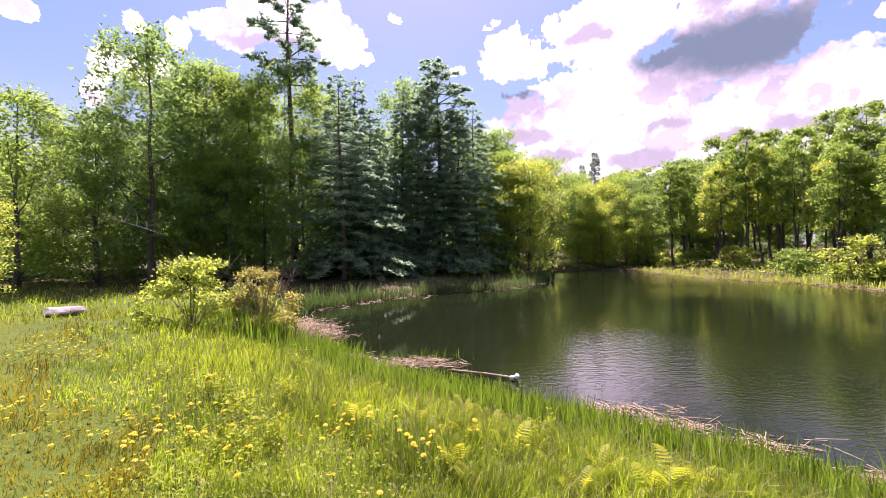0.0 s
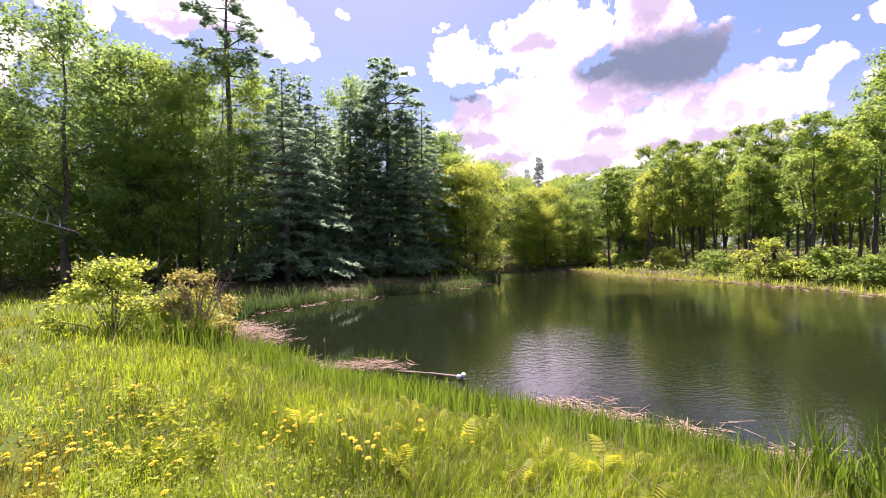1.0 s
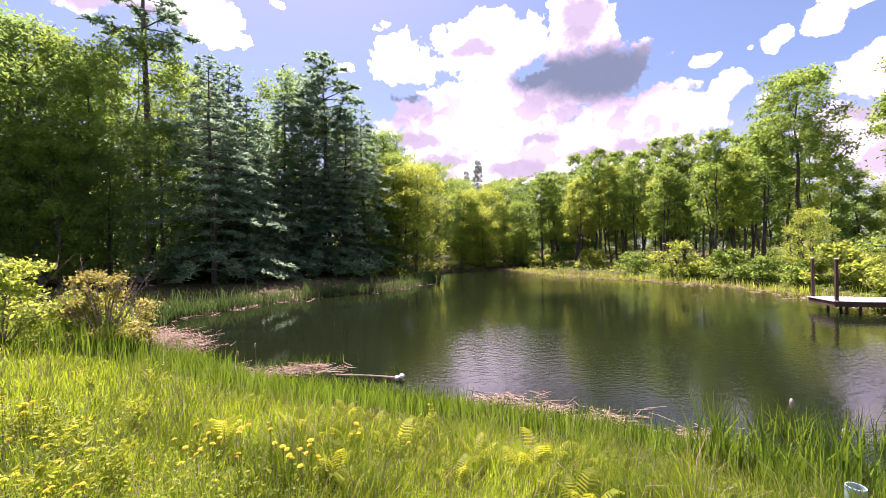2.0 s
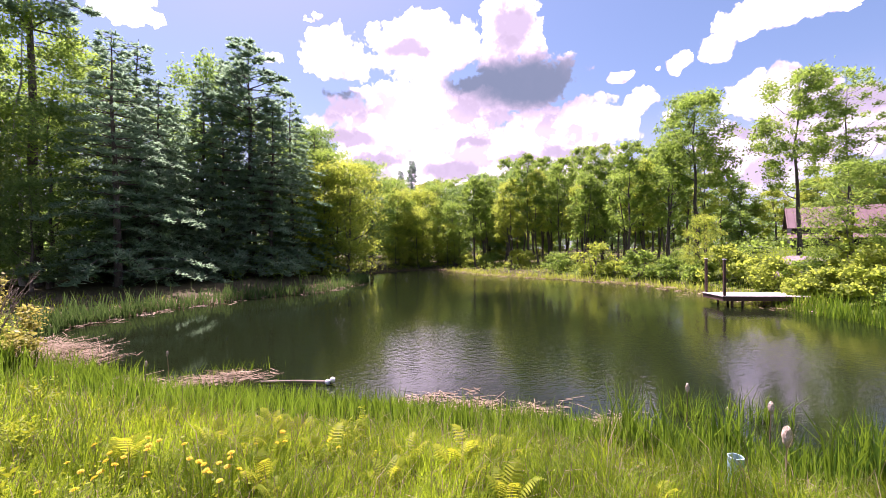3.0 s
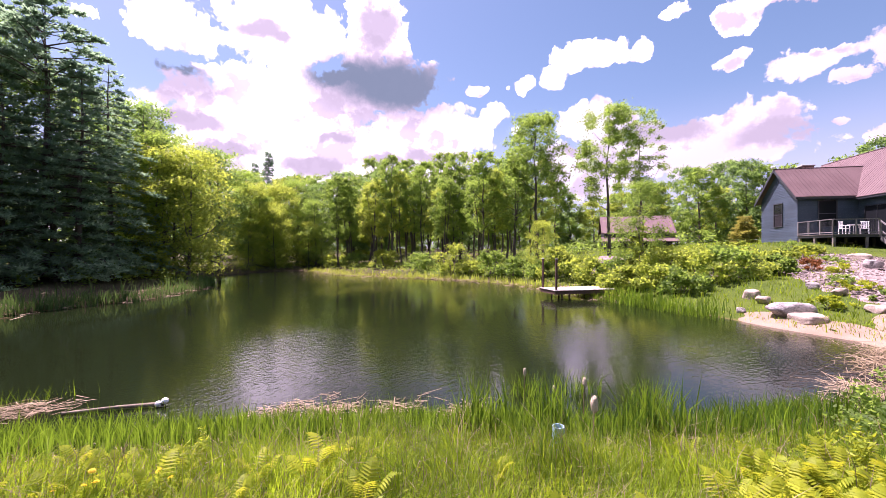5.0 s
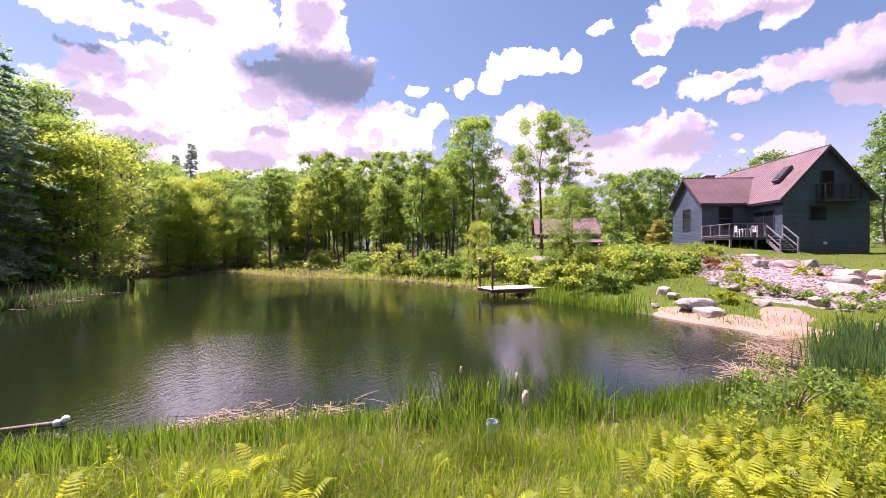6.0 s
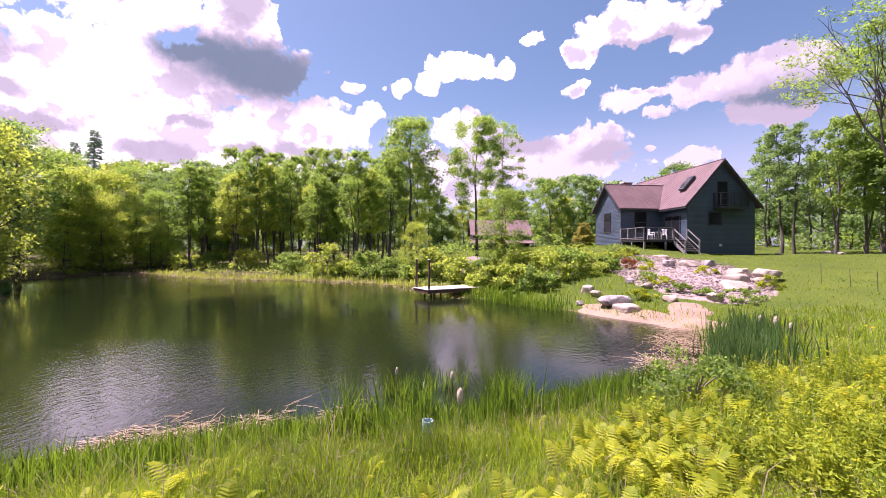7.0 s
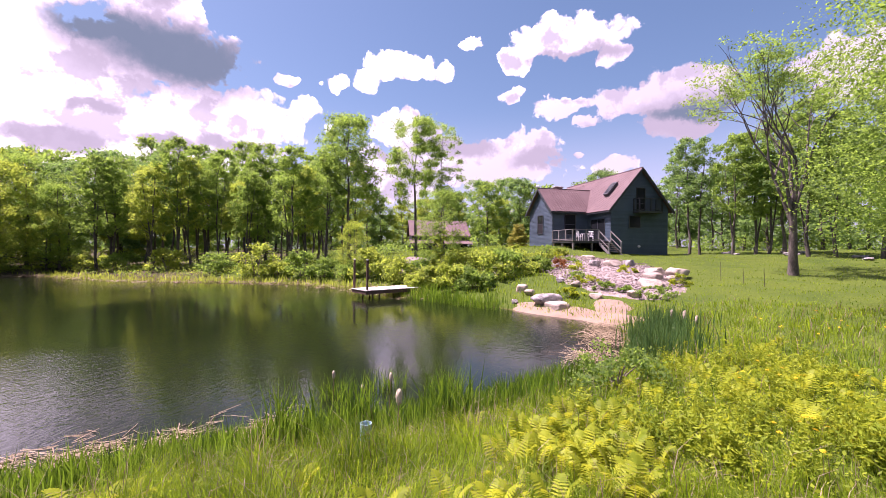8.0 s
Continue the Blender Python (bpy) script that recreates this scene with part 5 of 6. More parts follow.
# ------------------------------------------------------------ grass, reeds and flowers
def blades(g, x, y, z, h, w, bend, heading=None):
    """Grass blades: five points and three triangles each, bent over at the tip."""
    n = len(x)
    a = g.uniform(0, 2 * np.pi, n) if heading is None else heading
    face = g.uniform(0, 2 * np.pi, n)
    out = np.stack([np.cos(a), np.sin(a), np.zeros(n)], 1)
    sid = np.stack([np.cos(face), np.sin(face), np.zeros(n)], 1) * (w / 2)[:, None]
    foot = np.stack([x, y, z], 1)
    up = np.zeros((n, 3))
    up[:, 2] = 1
    mid = foot + up * (h * 0.58)[:, None] + out * (h * bend * 0.28)[:, None]
    tip = foot + up * (h * (1 - 0.35 * bend))[:, None] + out * (h * bend)[:, None]
    v = np.stack([foot - sid, foot + sid, mid - sid * 0.8, mid + sid * 0.8, tip], 1).reshape(-1, 3)
    i = np.arange(n)[:, None] * 5
    f = np.concatenate([i + np.array((0, 1, 2)), i + np.array((1, 3, 2)), i + np.array((2, 3, 4))], 1).reshape(-1, 3)
    return v, f


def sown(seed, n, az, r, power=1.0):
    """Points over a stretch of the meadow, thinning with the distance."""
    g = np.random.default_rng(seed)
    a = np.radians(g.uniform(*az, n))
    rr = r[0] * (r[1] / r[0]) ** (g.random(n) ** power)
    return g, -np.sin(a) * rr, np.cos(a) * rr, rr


def field(x, y, s=1.0):
    return np.sin(x * 1.7 * s + 1.1 * np.sin(y * 1.3 * s)) * np.sin(y * 1.9 * s + 0.6 * np.sin(x * 2.1 * s))


def stuff(name, geo, mat, label, category):
    ob = new(name, mesh_of(name, *geo))
    ob.data.materials.append(mat)
    return tagged(ob, label, category, kind="stuff")


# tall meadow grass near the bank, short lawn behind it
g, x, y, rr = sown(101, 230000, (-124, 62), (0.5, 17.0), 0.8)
d = shore_distance(x, y)
tall = np.clip(1.25 - d / 4.2, 0, 1) * np.clip(1.3 + field(x, y, 0.35), 0.5, 1.3)
right = (x > 3.0) & (y < 0.4)
tall = np.where(right, np.clip(1.05 - d / 9, 0.15, 1) * np.clip(1.0 + 0.5 * field(x, y, 0.3), 0.4, 1.3), tall)
tuft = field(x, y, 2.6) + 0.6 * field(x + 7, y - 3, 6.1)
h = (0.060 + 0.23 * tall * np.clip(0.45 + d * 0.4, 0.4, 1)) * g.uniform(0.45, 1.35, len(x)) * np.clip(1.0 + 0.42 * tuft, 0.45, 1.7)
lie = 2.2 * field(x, y, 0.9) + 1.6 * tuft + g.normal(0, 0.9, len(x))
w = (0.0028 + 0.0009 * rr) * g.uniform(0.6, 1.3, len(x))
sel = d > 0.05
t_sel, l_sel = sel & (tall > 0.35), sel & (tall <= 0.35)
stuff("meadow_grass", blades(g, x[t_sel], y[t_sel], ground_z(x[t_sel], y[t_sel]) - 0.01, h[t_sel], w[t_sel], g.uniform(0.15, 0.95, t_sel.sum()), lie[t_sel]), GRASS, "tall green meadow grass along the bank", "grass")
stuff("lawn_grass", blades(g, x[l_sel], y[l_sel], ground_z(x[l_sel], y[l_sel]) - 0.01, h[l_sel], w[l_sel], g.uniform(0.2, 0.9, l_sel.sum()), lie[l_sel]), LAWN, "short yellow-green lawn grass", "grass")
# the meadow goes on round about
g2, x2, y2, r2 = sown(104, 20000, (62, 236), (0.4, 20.0), 0.7)
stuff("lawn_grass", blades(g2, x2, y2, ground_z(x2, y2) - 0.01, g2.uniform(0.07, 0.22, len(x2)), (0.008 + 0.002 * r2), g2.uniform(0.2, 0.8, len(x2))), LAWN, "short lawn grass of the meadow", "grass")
# sparse dry stems among the green
k = g.random(len(x)) < 0.09
k &= t_sel
stuff("dry_grass", blades(g, x[k], y[k], ground_z(x[k], y[k]), h[k] * 1.35, w[k] * 0.8, g.uniform(0.1, 0.9, k.sum())), STRAW, "dry straw stems among the grass", "grass")
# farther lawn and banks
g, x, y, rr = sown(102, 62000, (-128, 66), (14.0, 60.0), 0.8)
d = shore_distance(x, y)
a = np.degrees(np.arctan2(-x, y))
open_land = (d > 0.1) & ~((a > -9) & (y > 21.5)) & ~((a > 8) & (rr > 26))
x, y, rr, a = x[open_land], y[open_land], rr[open_land], a[open_land]
h = np.where((a < -90), 0.09, 0.26) * g.uniform(0.5, 1.3, len(x))
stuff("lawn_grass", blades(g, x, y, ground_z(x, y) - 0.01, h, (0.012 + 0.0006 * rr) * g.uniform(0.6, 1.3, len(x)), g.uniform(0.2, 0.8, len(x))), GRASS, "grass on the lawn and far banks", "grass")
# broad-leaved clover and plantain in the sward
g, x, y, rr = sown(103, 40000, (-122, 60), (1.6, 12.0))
d = shore_distance(x, y)
k = (d > 0.8) & (field(x, y, 0.8) + g.normal(0, 0.35, len(x)) > 0.05)
x, y, rr = x[k], y[k], rr[k]
c = np.stack([x, y, ground_z(x, y) + g.uniform(0.04, 0.20, len(x))], 1)
stuff("clover_leaves", leaves(g, c, 0.024 + 0.004 * rr, 0.7, 0.55), WEED, "small broad leaves in the grass", "weeds")


def reeds(name, seed, n, mat, label, spots, hmin, hmax, wmin, wmax, bend=0.35, out=-0.9):
    """Reed blades about spots (x, y, spread along x, spread along y)."""
    g = np.random.default_rng(seed)
    s = np.array(spots)[g.integers(0, len(spots), n)]
    x, y = s[:, 0] + g.normal(0, 1, n) * s[:, 2], s[:, 1] + g.normal(0, 1, n) * s[:, 3]
    # clumps: draw each blade toward a shared foot
    cx_, cy_ = np.round(x / 0.16) * 0.16 + 0.05 * np.sin(y * 9), np.round(y / 0.16) * 0.16 + 0.05 * np.sin(x * 11)
    x, y = x * 0.45 + cx_ * 0.55, y * 0.45 + cy_ * 0.55
    d = shore_distance(x, y)
    k = (d > out)
    x, y, d = x[k], y[k], d[k]
    z = np.maximum(ground_z(x, y), -0.25)
    h = g.uniform(hmin, hmax, len(x)) * np.where(d < -0.2, 0.85, 1.0)
    return stuff(name, blades(g, x, y, z - 0.02, h, g.uniform(wmin, wmax, len(x)), g.uniform(0.03, bend, len(x))), mat, label, "reeds")


def along_shore(i0, i1, inset, sx, n):
    """Spots along the waterline between two of its corners."""
    seg = [SHORE[i % len(SHORE)] for i in range(i0, i1 + 1)]
    made = []
    for k in range(n):
        u = k / max(1, n - 1) * (len(seg) - 1)
        i = min(int(u), len(seg) - 2)
        p = seg[i] * (1 - u + i) + seg[i + 1] * (u - i)
        t = (seg[i + 1] - seg[i]) / np.linalg.norm(seg[i + 1] - seg[i])
        made.append((p[0] + t[1] * inset, p[1] - t[0] * inset, sx, sx))
    return made


reeds("reeds", 111, 14000, REED, "bright green reeds along the near bank", along_shore(25, 38, 0.40, 0.34, 60), 0.30, 0.68, 0.010, 0.020)
reeds("reeds", 110, 8000, REED, "dark green rushes on the slope of the near bank", along_shore(26, 36, 1.0, 0.42, 60), 0.22, 0.46, 0.007, 0.013, 0.5)
reeds("reeds", 112, 1100, REED, "reeds standing in the shallow water", along_shore(26, 38, -0.35, 0.25, 26), 0.40, 0.75, 0.008, 0.014)
reeds("reeds", 113, 1500, SEDGE, "dark blue-green cattail leaves in the corner of the bank", [(9.6, -1.5, 0.8, 0.35), (11.0, -1.8, 0.9, 0.35), (12.4, -2.0, 0.8, 0.35)], 0.4, 0.8, 0.018, 0.032, 0.25)
reeds("reeds", 114, 420, REED, "cattail leaves at the water's edge", [(4.5, 2.6, 0.18, 0.15), (3.9, 3.1, 0.2, 0.15), (5.4, 1.7, 0.2, 0.15)], 0.6, 1.05, 0.014, 0.024, 0.4)
reeds("reeds", 115, 260, REED, "tall reeds leaning out of the water", [(5.75, 3.75, 0.10, 0.10), (6.4, 3.2, 0.22, 0.18), (6.6, 2.3, 0.2, 0.2)], 0.6, 0.95, 0.012, 0.018, 0.6, -3.0)
reeds("reeds", 120, 900, REED, "sparse reeds round the floating raft", [(-1.0, 7.7, 0.5, 0.25), (-0.2, 7.4, 0.4, 0.25), (0.5, 7.0, 0.4, 0.25), (-0.6, 9.0, 0.5, 0.1)], 0.3, 0.7, 0.012, 0.02, 0.35, -2.5)
reeds("reeds", 116, 9000, SEDGE, "reed belt below the pines", along_shore(0, 6, 0.9, 0.45, 60), 0.5, 1.15, 0.025, 0.045)
reeds("reeds", 117, 5000, LEAF_LIGHT, "low pale reeds along the far bank", along_shore(10, 17, 0.4, 0.4, 60), 0.2, 0.6, 0.03, 0.05)
reeds("reeds", 118, 1400, REED, "reeds beside the dock", along_shore(17, 19, 0.35, 0.4, 16), 0.4, 1.0, 0.018, 0.03)
reeds("reeds", 119, 2200, REED, "reeds and grass at the end of the bank", [(-3.2, 10.6, 0.9, 0.5), (-4.6, 10.2, 0.5, 0.5), (-2.4, 9.4, 0.4, 0.4)], 0.4, 0.95, 0.014, 0.024)


def litter(name, seed, spots, n, label, length=(0.25, 0.8), rise=0.06, width=0.012, mat=None, base=None):
    """Dead reed stalks lying across one another."""
    g = np.random.default_rng(seed)
    s = np.array(spots)[g.integers(0, len(spots), n)]
    x, y = s[:, 0] + g.normal(0, 1, n) * s[:, 2], s[:, 1] + g.normal(0, 1, n) * s[:, 3]
    turn = g.normal(s[:, 4], 0.7, n)
    ln = g.uniform(*length, n)
    z = np.maximum(ground_z(x, y), 0.0) + g.uniform(0.0, rise, n) * np.exp(-((x - s[:, 0]) ** 2 / (2 * s[:, 2] ** 2 + 1e-6))) + 0.008
    along = np.stack([np.cos(turn), np.sin(turn), g.normal(0, 0.08, n)], 1) * (ln / 2)[:, None]
    sid = np.stack([-np.sin(turn), np.cos(turn), g.normal(0, 0.4, n)], 1) * width * 0.5
    c = np.stack([x, y, z], 1)
    low = np.array((0, 0, width * 0.5))
    v = np.stack([c - along - sid, c - along + sid, c + along + sid * 0.6, c + along - sid * 0.6], 1).reshape(-1, 3)
    return stuff(name, (v, np.arange(4 * n).reshape(n, 4)), mat or STRAW, label, "dead reeds")


litter("dead_reeds", 121, [(-0.5, 8.5, 0.36, 0.13, 0.05), (-0.9, 8.3, 0.5, 0.12, 0.1), (-2.0, 8.7, 0.5, 0.2, 0.3)], 650, "floating raft of matted dead reeds", length=(0.12, 0.4), rise=0.16, width=0.010)
litter("dead_reeds", 122, [(x_, y_, 0.4, 0.2, -0.6) for x_, y_, _, _ in along_shore(27, 36, -0.25, 0.3, 14)], 2200, "dead reed stalks along the waterline", rise=0.05)
litter("dead_reeds", 123, [(-4.4, 12.2, 0.5, 0.6, 1.2), (-3.9, 11.2, 0.5, 0.4, 0.6)], 1500, "heap of brown dead reeds in the cove", rise=0.35)
litter("dead_reeds", 124, [(x_, y_, 0.5, 0.3, 0.5) for x_, y_, _, _ in along_shore(0, 5, 0.05, 0.3, 26)], 2600, "pale dead reeds at the foot of the reed belt", rise=0.18, width=0.03)
litter("dead_reeds", 125, [(11.6, -0.5, 1.0, 0.35, 0.2), (9.4, -0.2, 0.6, 0.3, 0.3), (13.6, -0.6, 0.6, 0.3, 0.5)], 900, "bent pale reeds at the corner of the pond", length=(0.3, 0.9), rise=0.25)
litter("dead_reeds", 127, [(2.5, 5.9, 0.35, 0.18, -0.6), (3.0, 5.4, 0.3, 0.15, -0.7), (3.6, 4.8, 0.35, 0.15, -0.7), (4.3, 4.0, 0.3, 0.15, -0.8)], 800, "pale broken stalks floating off the bank", length=(0.1, 0.4), rise=0.03)
litter("dead_reeds", 128, [(x_, y_, 0.6, 0.4, 1.2) for x_, y_, _, _ in along_shore(9, 17, 0.1, 0.3, 40)], 2600, "pale dry stalks along the far waterline", rise=0.12, width=0.03)
# upright dead stalks below the pines
g = np.random.default_rng(126)
s = np.array(along_shore(0, 5, 0.25, 0.3, 60))[g.integers(0, 60, 1500)]
x, y = s[:, 0] + g.normal(0, 0.3, 1500), s[:, 1] + g.normal(0, 0.3, 1500)
stuff("dead_reeds", blades(g, x, y, np.maximum(ground_z(x, y), -0.1), g.uniform(0.2, 0.55, 1500), np.full(1500, 0.03), g.uniform(0.1, 0.8, 1500)), STRAW, "broken pale reed stalks at the far waterline", "dead reeds")

log = thing("floating_log", 0, 0, 0, "thin pale log floating among the reeds", "log")
part("stem", smooth(mesh_of("stem", *tube([(0.15, 8.0, 0.02), (0.75, 7.65, 0.05), (1.3, 7.35, 0.04)], [0.02, 0.025, 0.035], 7))), TWIG, log)
for k, (dx, dz) in enumerate(((0.0, 0.09), (-0.08, 0.05))):
    bm = bmesh.new()
    bmesh.ops.create_icosphere(bm, subdivisions=2, radius=0.05, matrix=pose(1.3 + dx, 7.33 + 0.04 * k, dz))
    part("knot", bm, WHITE, log, "white weathered knot")


def cattail(x, y, top, lean, size=1.0, label="ripe cattail shedding pale fluff"):
    z0 = max(gz(x, y), -0.2)
    ob = thing("cattail", x, y, z0, label, "cattail", "cattails on the near bank")
    hh = top - z0
    part("stalk", smooth(mesh_of("stalk", *tube([(0, 0, 0), (lean * 0.4, 0, hh * 0.6), (lean, 0.0, hh + 0.06)], [0.008, 0.007, 0.004], 5))), STRAW, ob)
    bm = bmesh.new()
    bmesh.ops.create_icosphere(bm, subdivisions=3, radius=1.0)
    for v in bm.verts:
        k = 1 + 0.22 * noise.noise(v.co * 2.3 + Vector((x, y, 0))) + 0.12 * noise.noise(v.co * 7)
        v.co = Vector((v.co.x * 0.030 * size * k + lean * 0.95, v.co.y * 0.030 * size * k, v.co.z * 0.075 * size * k + hh))
    part("head", bm, FLUFF, ob)
    return ob


FLUFF = rough_surface("cattail_fluff", (0.28, 0.21, 0.14), (0.49, 0.42, 0.336), 30.0, 0.95, 120, bumps=0.8)
for az, r, z, lean, s in ((-64.4, 5.6, 0.68, 0.05, 0.9), (-65.9, 4.9, 0.66, 0.03, 1.35), (-60.9, 5.6, 0.56, -0.04, 0.8), (-56.6, 5.7, 0.72, 0.02, 0.75), (-101.6, 12.2, 0.86, 0.03, 1.5), (-102.8, 12.0, 0.80, -0.04, 1.3), (-100.2, 12.6, 0.82, 0.02, 1.3), (11.2, 8.2, 0.55, 0.02, 0.7), (8.9, 9.0, 0.5, -0.03, 0.7)):
    x, y = polar(az, r)
    cattail(x, y, z, lean, s)

PVC = rough_surface("pale_blue_plastic", (0.21, 0.35, 0.385), (0.294, 0.434, 0.462), 5.0, 0.4, 40, bumps=0.1)
x, y = polar(-61.6, 4.55)
pipe = thing("plastic_pipe", x, y, gz(x, y) - 0.05, "short pale blue plastic pipe standing in the reeds", "pipe")
bm = bmesh.new()
ring = [[bm.verts.new((math.cos(k * math.pi / 10) * r_, math.sin(k * math.pi / 10) * r_, z_)) for k in range(20)] for r_, z_ in ((0.065, 0.0), (0.065, 0.36), (0.056, 0.36), (0.056, 0.02))]
for q in range(3):
    for k in range(20):
        bm.faces.new((ring[q][k], ring[q][(k + 1) % 20], ring[q + 1][(k + 1) % 20], ring[q + 1][k]))
bm.faces.new(ring[3])
part("tube", bm, PVC, pipe)


# ferns
def frond_mesh(seed):
    g = np.random.default_rng(seed)
    vs, fs, n = [], [], 0
    for k in range(15):
        u = (k + 1) / 15.5
        c = np.array((0.06 + 0.50 * u, 0, 0.42 * math.sin(u * 2.0) + 0.02))
        ln = 0.15 * math.sin(min(1, 0.12 + u) * math.pi) ** 0.8 + 0.012
        for sgn in (-1, 1):
            e = c + np.array((0.35 * ln, sgn * ln, -0.12 * ln + g.normal(0, 0.008)))
            w = np.array((0.017, 0, 0.006))
            vs += [c - w, c * 0.45 + e * 0.55 - w * 0.8 + (0, 0, 0.006), e, c * 0.45 + e * 0.55 + w * 0.9 + (0, 0, 0.006), c + w]
            fs += [(n, n + 1, n + 3), (n + 1, n + 2, n + 3), (n, n + 3, n + 4)]
            n += 5
    sp = [np.array((0.56 * k / 8, 0, 0.42 * math.sin(k / 8 * 2.0))) for k in range(9)]
    for k in range(8):
        w = np.array((0, 0.004, 0))
        vs += [sp[k] - w, sp[k] + w, sp[k + 1] + w, sp[k + 1] - w]
        fs += [(n, n + 1, n + 2), (n, n + 2, n + 3)]
        n += 4
    return mesh_of("frond", np.array(vs), np.array(fs))


FRONDS = [frond_mesh(k) for k in range(3)]
for f_ in FRONDS:
    f_.materials.append(FERN)
rng = random.Random(9)


def fern(x, y, s):
    ob = thing("fern", x, y, gz(x, y), "yellow-green fern in the bank grass", "fern", "ferns on the bank", turn=rng.uniform(0, 360))
    n = rng.randint(4, 7)
    for k in range(n):
        f_ = new("frond", FRONDS[k % 3])
        f_.parent = ob
        f_.matrix_basis = Matrix.LocRotScale((0, 0, 0.02), Euler((rng.uniform(-0.2, 0.2), -rng.uniform(0.05, 0.55), 2 * math.pi * k / n + rng.uniform(-0.3, 0.3))), Vector((1, 1, 1)) * s * rng.uniform(0.75, 1.15))


FERN_SPOTS = [(0.2, 4.0), (0.6, 3.7), (0.9, 4.0), (1.3, 3.4), (1.0, 3.0), (0.1, 3.3), (-0.3, 4.4), (1.8, 3.1), (2.6, 1.9), (2.75, 0.75), (2.2, 1.4), (3.0, 0.3), (2.4, 0.9), (0.5, 4.6), (-0.9, 4.0), (1.6, 2.7)]
for x, y in FERN_SPOTS:
    fern(x, y, rng.uniform(0.44, 0.58) * (0.8 if math.hypot(x, y) < 3.3 else 1.0))
    if rng.random() < 0.7:
        fern(x + rng.uniform(-0.4, 0.4), y + rng.uniform(-0.4, 0.4), rng.uniform(0.36, 0.5))
# the dense stand of fern and weeds beside the corner of the bank
for k in range(54):
    x, y = 3.95 + rng.gauss(0, 0.5), -0.1 + rng.gauss(0, 0.36)
    if math.hypot(x, y) > 2.6:
        fern(x, y, rng.uniform(0.36, 0.55))
for k in range(36):
    x, y = rng.uniform(4.6, 9.5), rng.uniform(-3.6, -0.7)
    fern(x, y, rng.uniform(0.34, 0.52))


def leafy_weed(seed, tall, n):
    """A stand of upright stems with narrow leaves all the way up."""
    g = np.random.default_rng(seed)
    mids, outs, stems = [], [], []
    for k in range(n):
        a, r = g.uniform(0, 6.28), 0.16 * math.sqrt(g.random())
        fx, fy = math.cos(a) * r, math.sin(a) * r
        hh = tall * g.uniform(0.6, 1.1)
        lx, ly = g.normal(0, 0.08, 2)
        stems.append(tube([(fx, fy, -0.02), (fx + lx, fy + ly, hh)], [0.004, 0.002], 3))
        q = int(hh / 0.022)
        z = g.uniform(0.15, 1.0, q)
        t = g.uniform(0, 6.28, q)
        o = np.stack([np.cos(t), np.sin(t), np.full(q, 0.5)], 1)
        mids.append(np.stack([fx + lx * z, fy + ly * z, z * hh], 1) + o * 0.03)
        outs.append(o)
    lv = leaves(g, np.concatenate(mids), 0.085, 0.5, 0.28, np.concatenate(outs) * 1.6)
    return mesh_of("foliage", *joined([lv] + stems))


WEEDS = [leafy_weed(k, t_, n_) for k, (t_, n_) in enumerate(((0.42, 12), (0.55, 14), (0.34, 11)))]
for lm in WEEDS:
    lm.materials.append(WEED)


def weed(x, y, k, s):
    ob = thing("goldenrod", x, y, gz(x, y), "leafy yellow-green goldenrod not yet in flower", "weed", "goldenrod on the bank", turn=rng.uniform(0, 360))
    o = new("foliage", WEEDS[k % 3])
    o.parent = ob
    o.scale = (s, s, s)


for k in range(170):
    if k < 132:
        x, y = rng.uniform(3.6, 8.5), rng.uniform(-3.4, 0.2)
    else:
        az, r = rng.uniform(-40, 34), rng.uniform(3.6, 7.5)
        x, y = polar(az, r)
    if float(shore_distance(x, y)) > 1.0 and math.hypot(x, y) > 2.8:
        weed(x, y, k, rng.uniform(0.5, 0.9))
shrub("green_bush", 6.6, -0.55, 0.75, 0.7, LEAF, "small fresh green bush on the bank", seed=131, clumps=26, each=90, size=0.06)


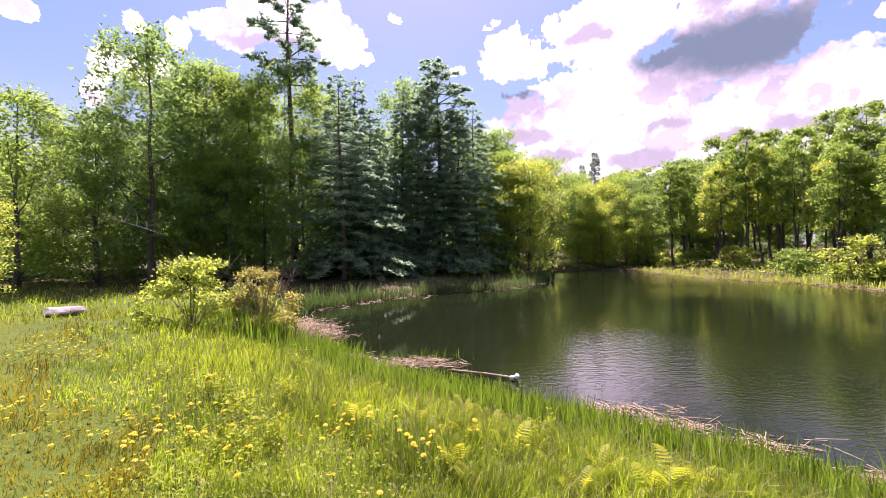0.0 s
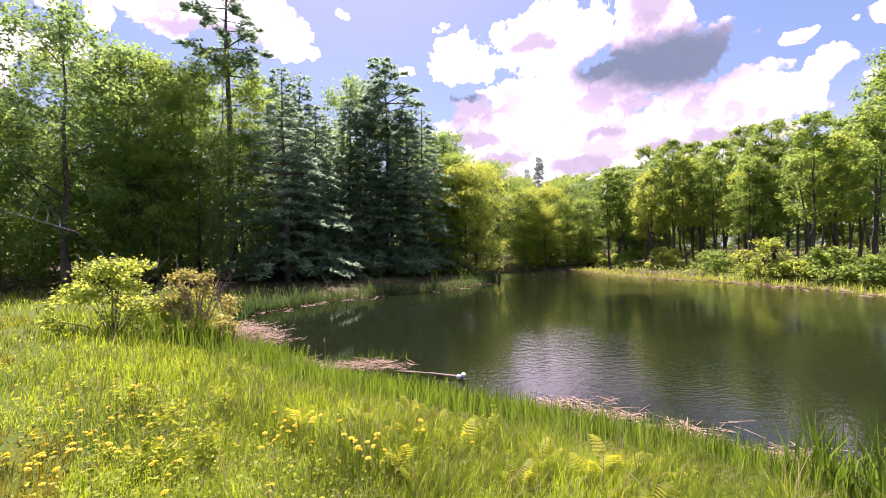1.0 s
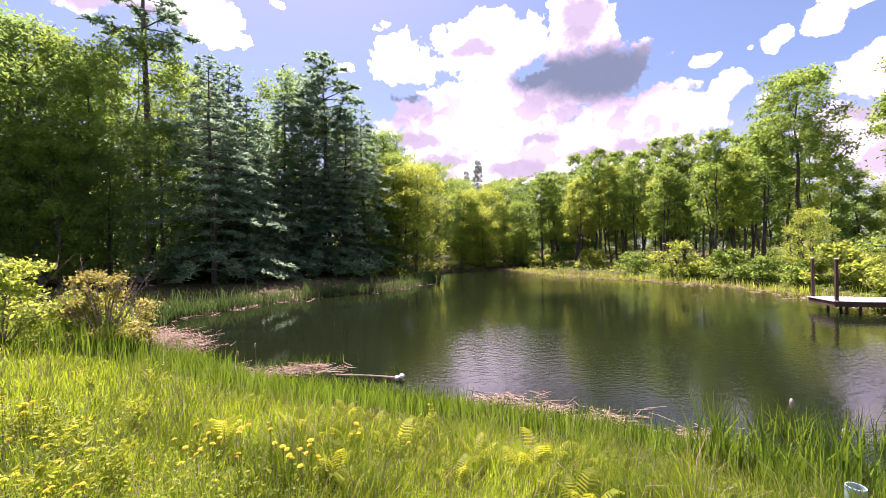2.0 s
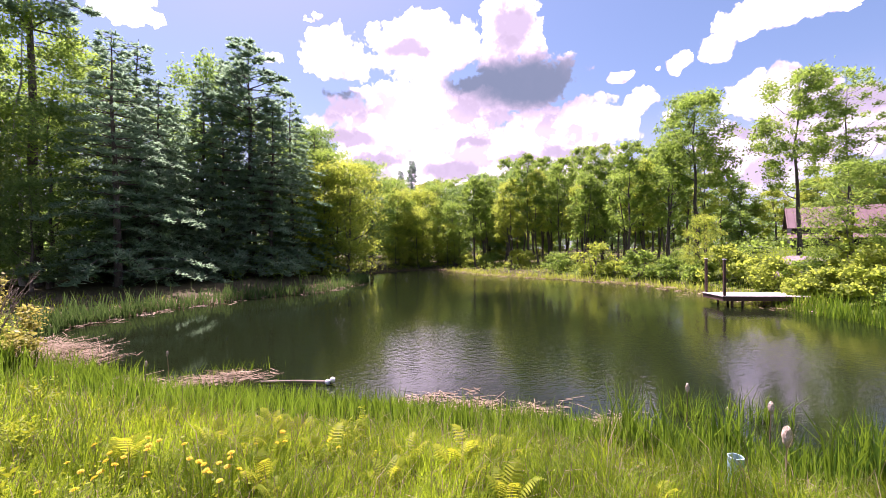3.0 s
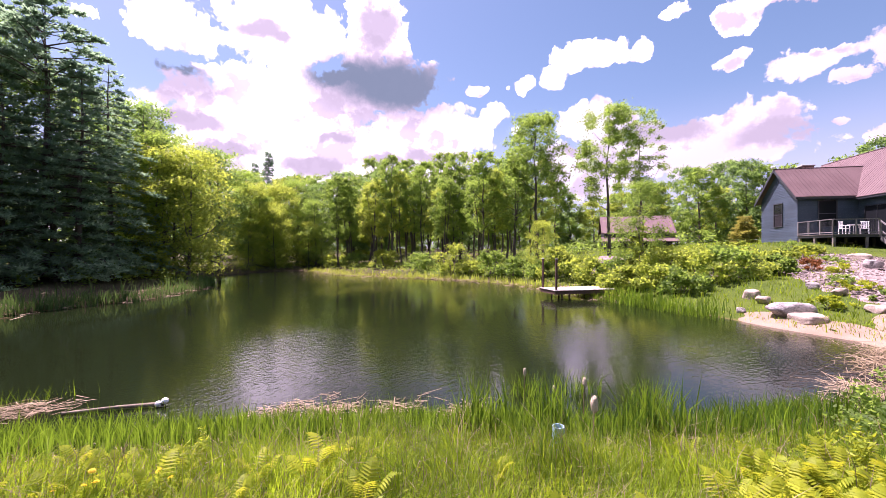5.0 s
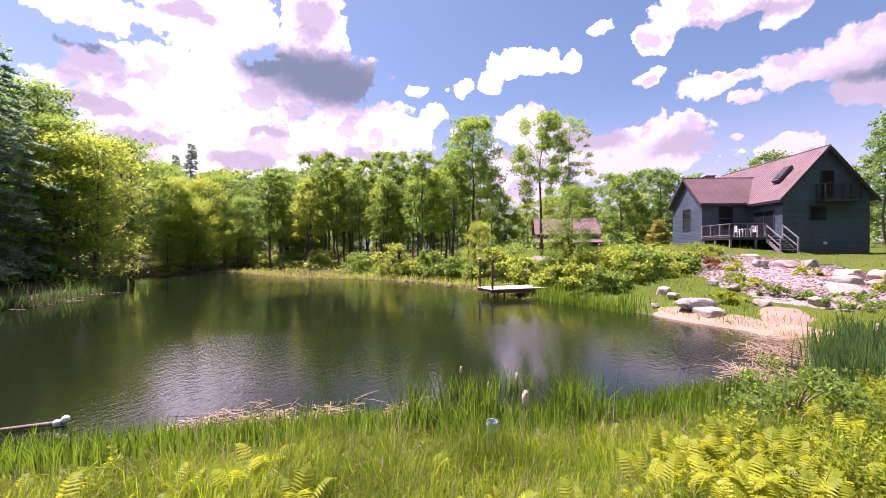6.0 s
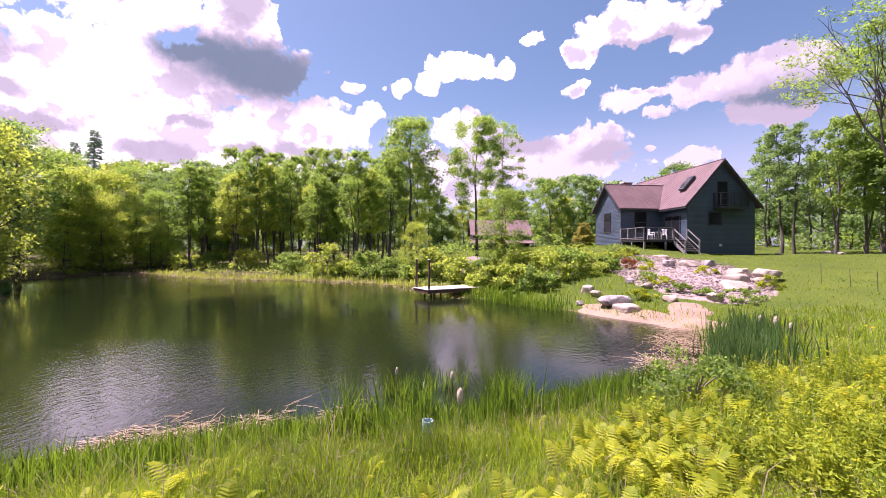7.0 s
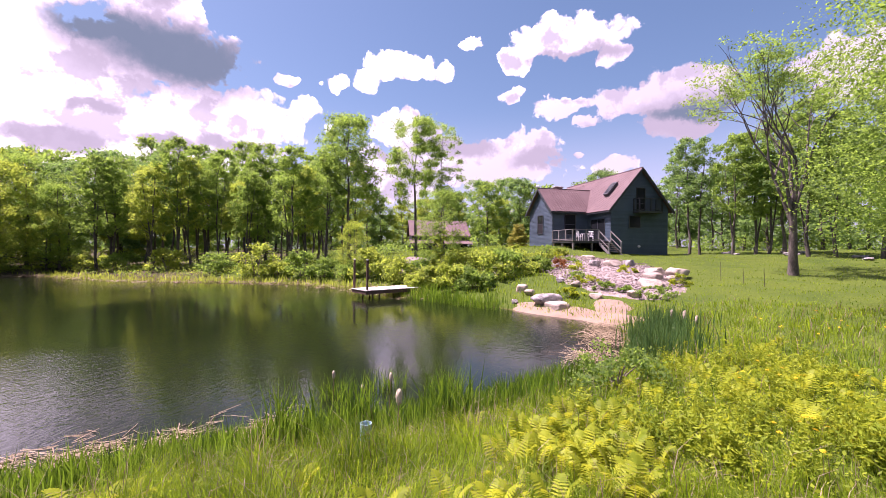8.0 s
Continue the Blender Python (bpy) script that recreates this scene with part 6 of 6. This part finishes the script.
# yellow flowers
def flower_mesh(seed):
    g = np.random.default_rng(seed)
    vs, fs, n = [], [], 0
    for ring_, (count, r, z) in enumerate(((14, 0.021, 0.0), (11, 0.015, 0.004), (7, 0.009, 0.007))):
        for k in range(count):
            a = 2 * math.pi * (k + 0.5 * ring_) / count
            d, s = np.array((math.cos(a), math.sin(a), 0)), np.array((-math.sin(a), math.cos(a), 0))
            vs += [d * 0.002 + (0, 0, z), d * r * 0.6 - s * 0.0035 + (0, 0, z + 0.003), d * r + (0, 0, z + 0.001), d * r * 0.6 + s * 0.0035 + (0, 0, z + 0.003)]
            fs.append((n, n + 1, n + 2, n + 3))
            n += 4
    return mesh_of("flower_head", np.array(vs), np.array(fs))


FLOWER = flower_mesh(1)
FLOWER.materials.append(PETAL)
STEMS = mesh_of("stem", *tube([(0, 0, 0), (0.01, 0, 0.5), (0, 0, 1)], [0.0022, 0.002, 0.0018], 4))
STEMS.materials.append(GRASS)


def dandelion(x, y, h, s):
    ob = thing("hawkweed", x, y, gz(x, y), "yellow hawkweed flower on a thin stem", "flower", "yellow flowers in the meadow")
    o = new("stem", STEMS)
    o.parent, o.scale = ob, (1, 1, h)
    o = new("flower_head", FLOWER)
    o.parent = ob
    o.matrix_basis = Matrix.LocRotScale((0, 0, h), Euler((rng.uniform(-0.4, 0.4), rng.uniform(-0.4, 0.4), rng.uniform(0, 6))), (s, s, s))


for az, r, spread, n, h in ((38, 4.4, 0.35, 30, 0.16), (33, 4.9, 0.45, 16, 0.18), (41, 5.6, 0.6, 16, 0.16), (30.3, 5.4, 0.15, 5, 0.4), (11.2, 3.6, 0.15, 6, 0.36), (19, 3.7, 0.2, 6, 0.34), (1.0, 3.2, 0.3, 10, 0.36),
                            (-4.5, 3.2, 0.3, 6, 0.4), (8, 2.9, 0.3, 7, 0.34), (36, 7.5, 1.6, 26, 0.15), (28, 3.9, 0.5, 8, 0.2), (-113, 4.6, 0.25, 9, 0.3), (-111, 6.6, 0.5, 12, 0.35), (-114.5, 10.0, 0.6, 16, 0.5), (25, 3.1, 0.4, 6, 0.2)):
    for k in range(n):
        x, y = polar(az, r)
        dandelion(x + rng.gauss(0, spread), y + rng.gauss(0, spread * 0.7), h * rng.uniform(0.8, 1.2), rng.uniform(0.9, 1.35))

# thin stakes on the lawn
for k, (x, y, h) in enumerate(((23.2, -6.1, 0.9), (21.2, -7.2, 0.8), (22.4, -6.8, 0.7))):
    st = thing("stake", x, y, gz(x, y), "thin dark stake standing in the lawn", "stake", "stakes on the lawn")
    part("rod", mesh_of("rod", *tube([(0, 0, -0.05), (0.03 * k, 0.02, h)], [0.014, 0.010], 5)), BARK, st)
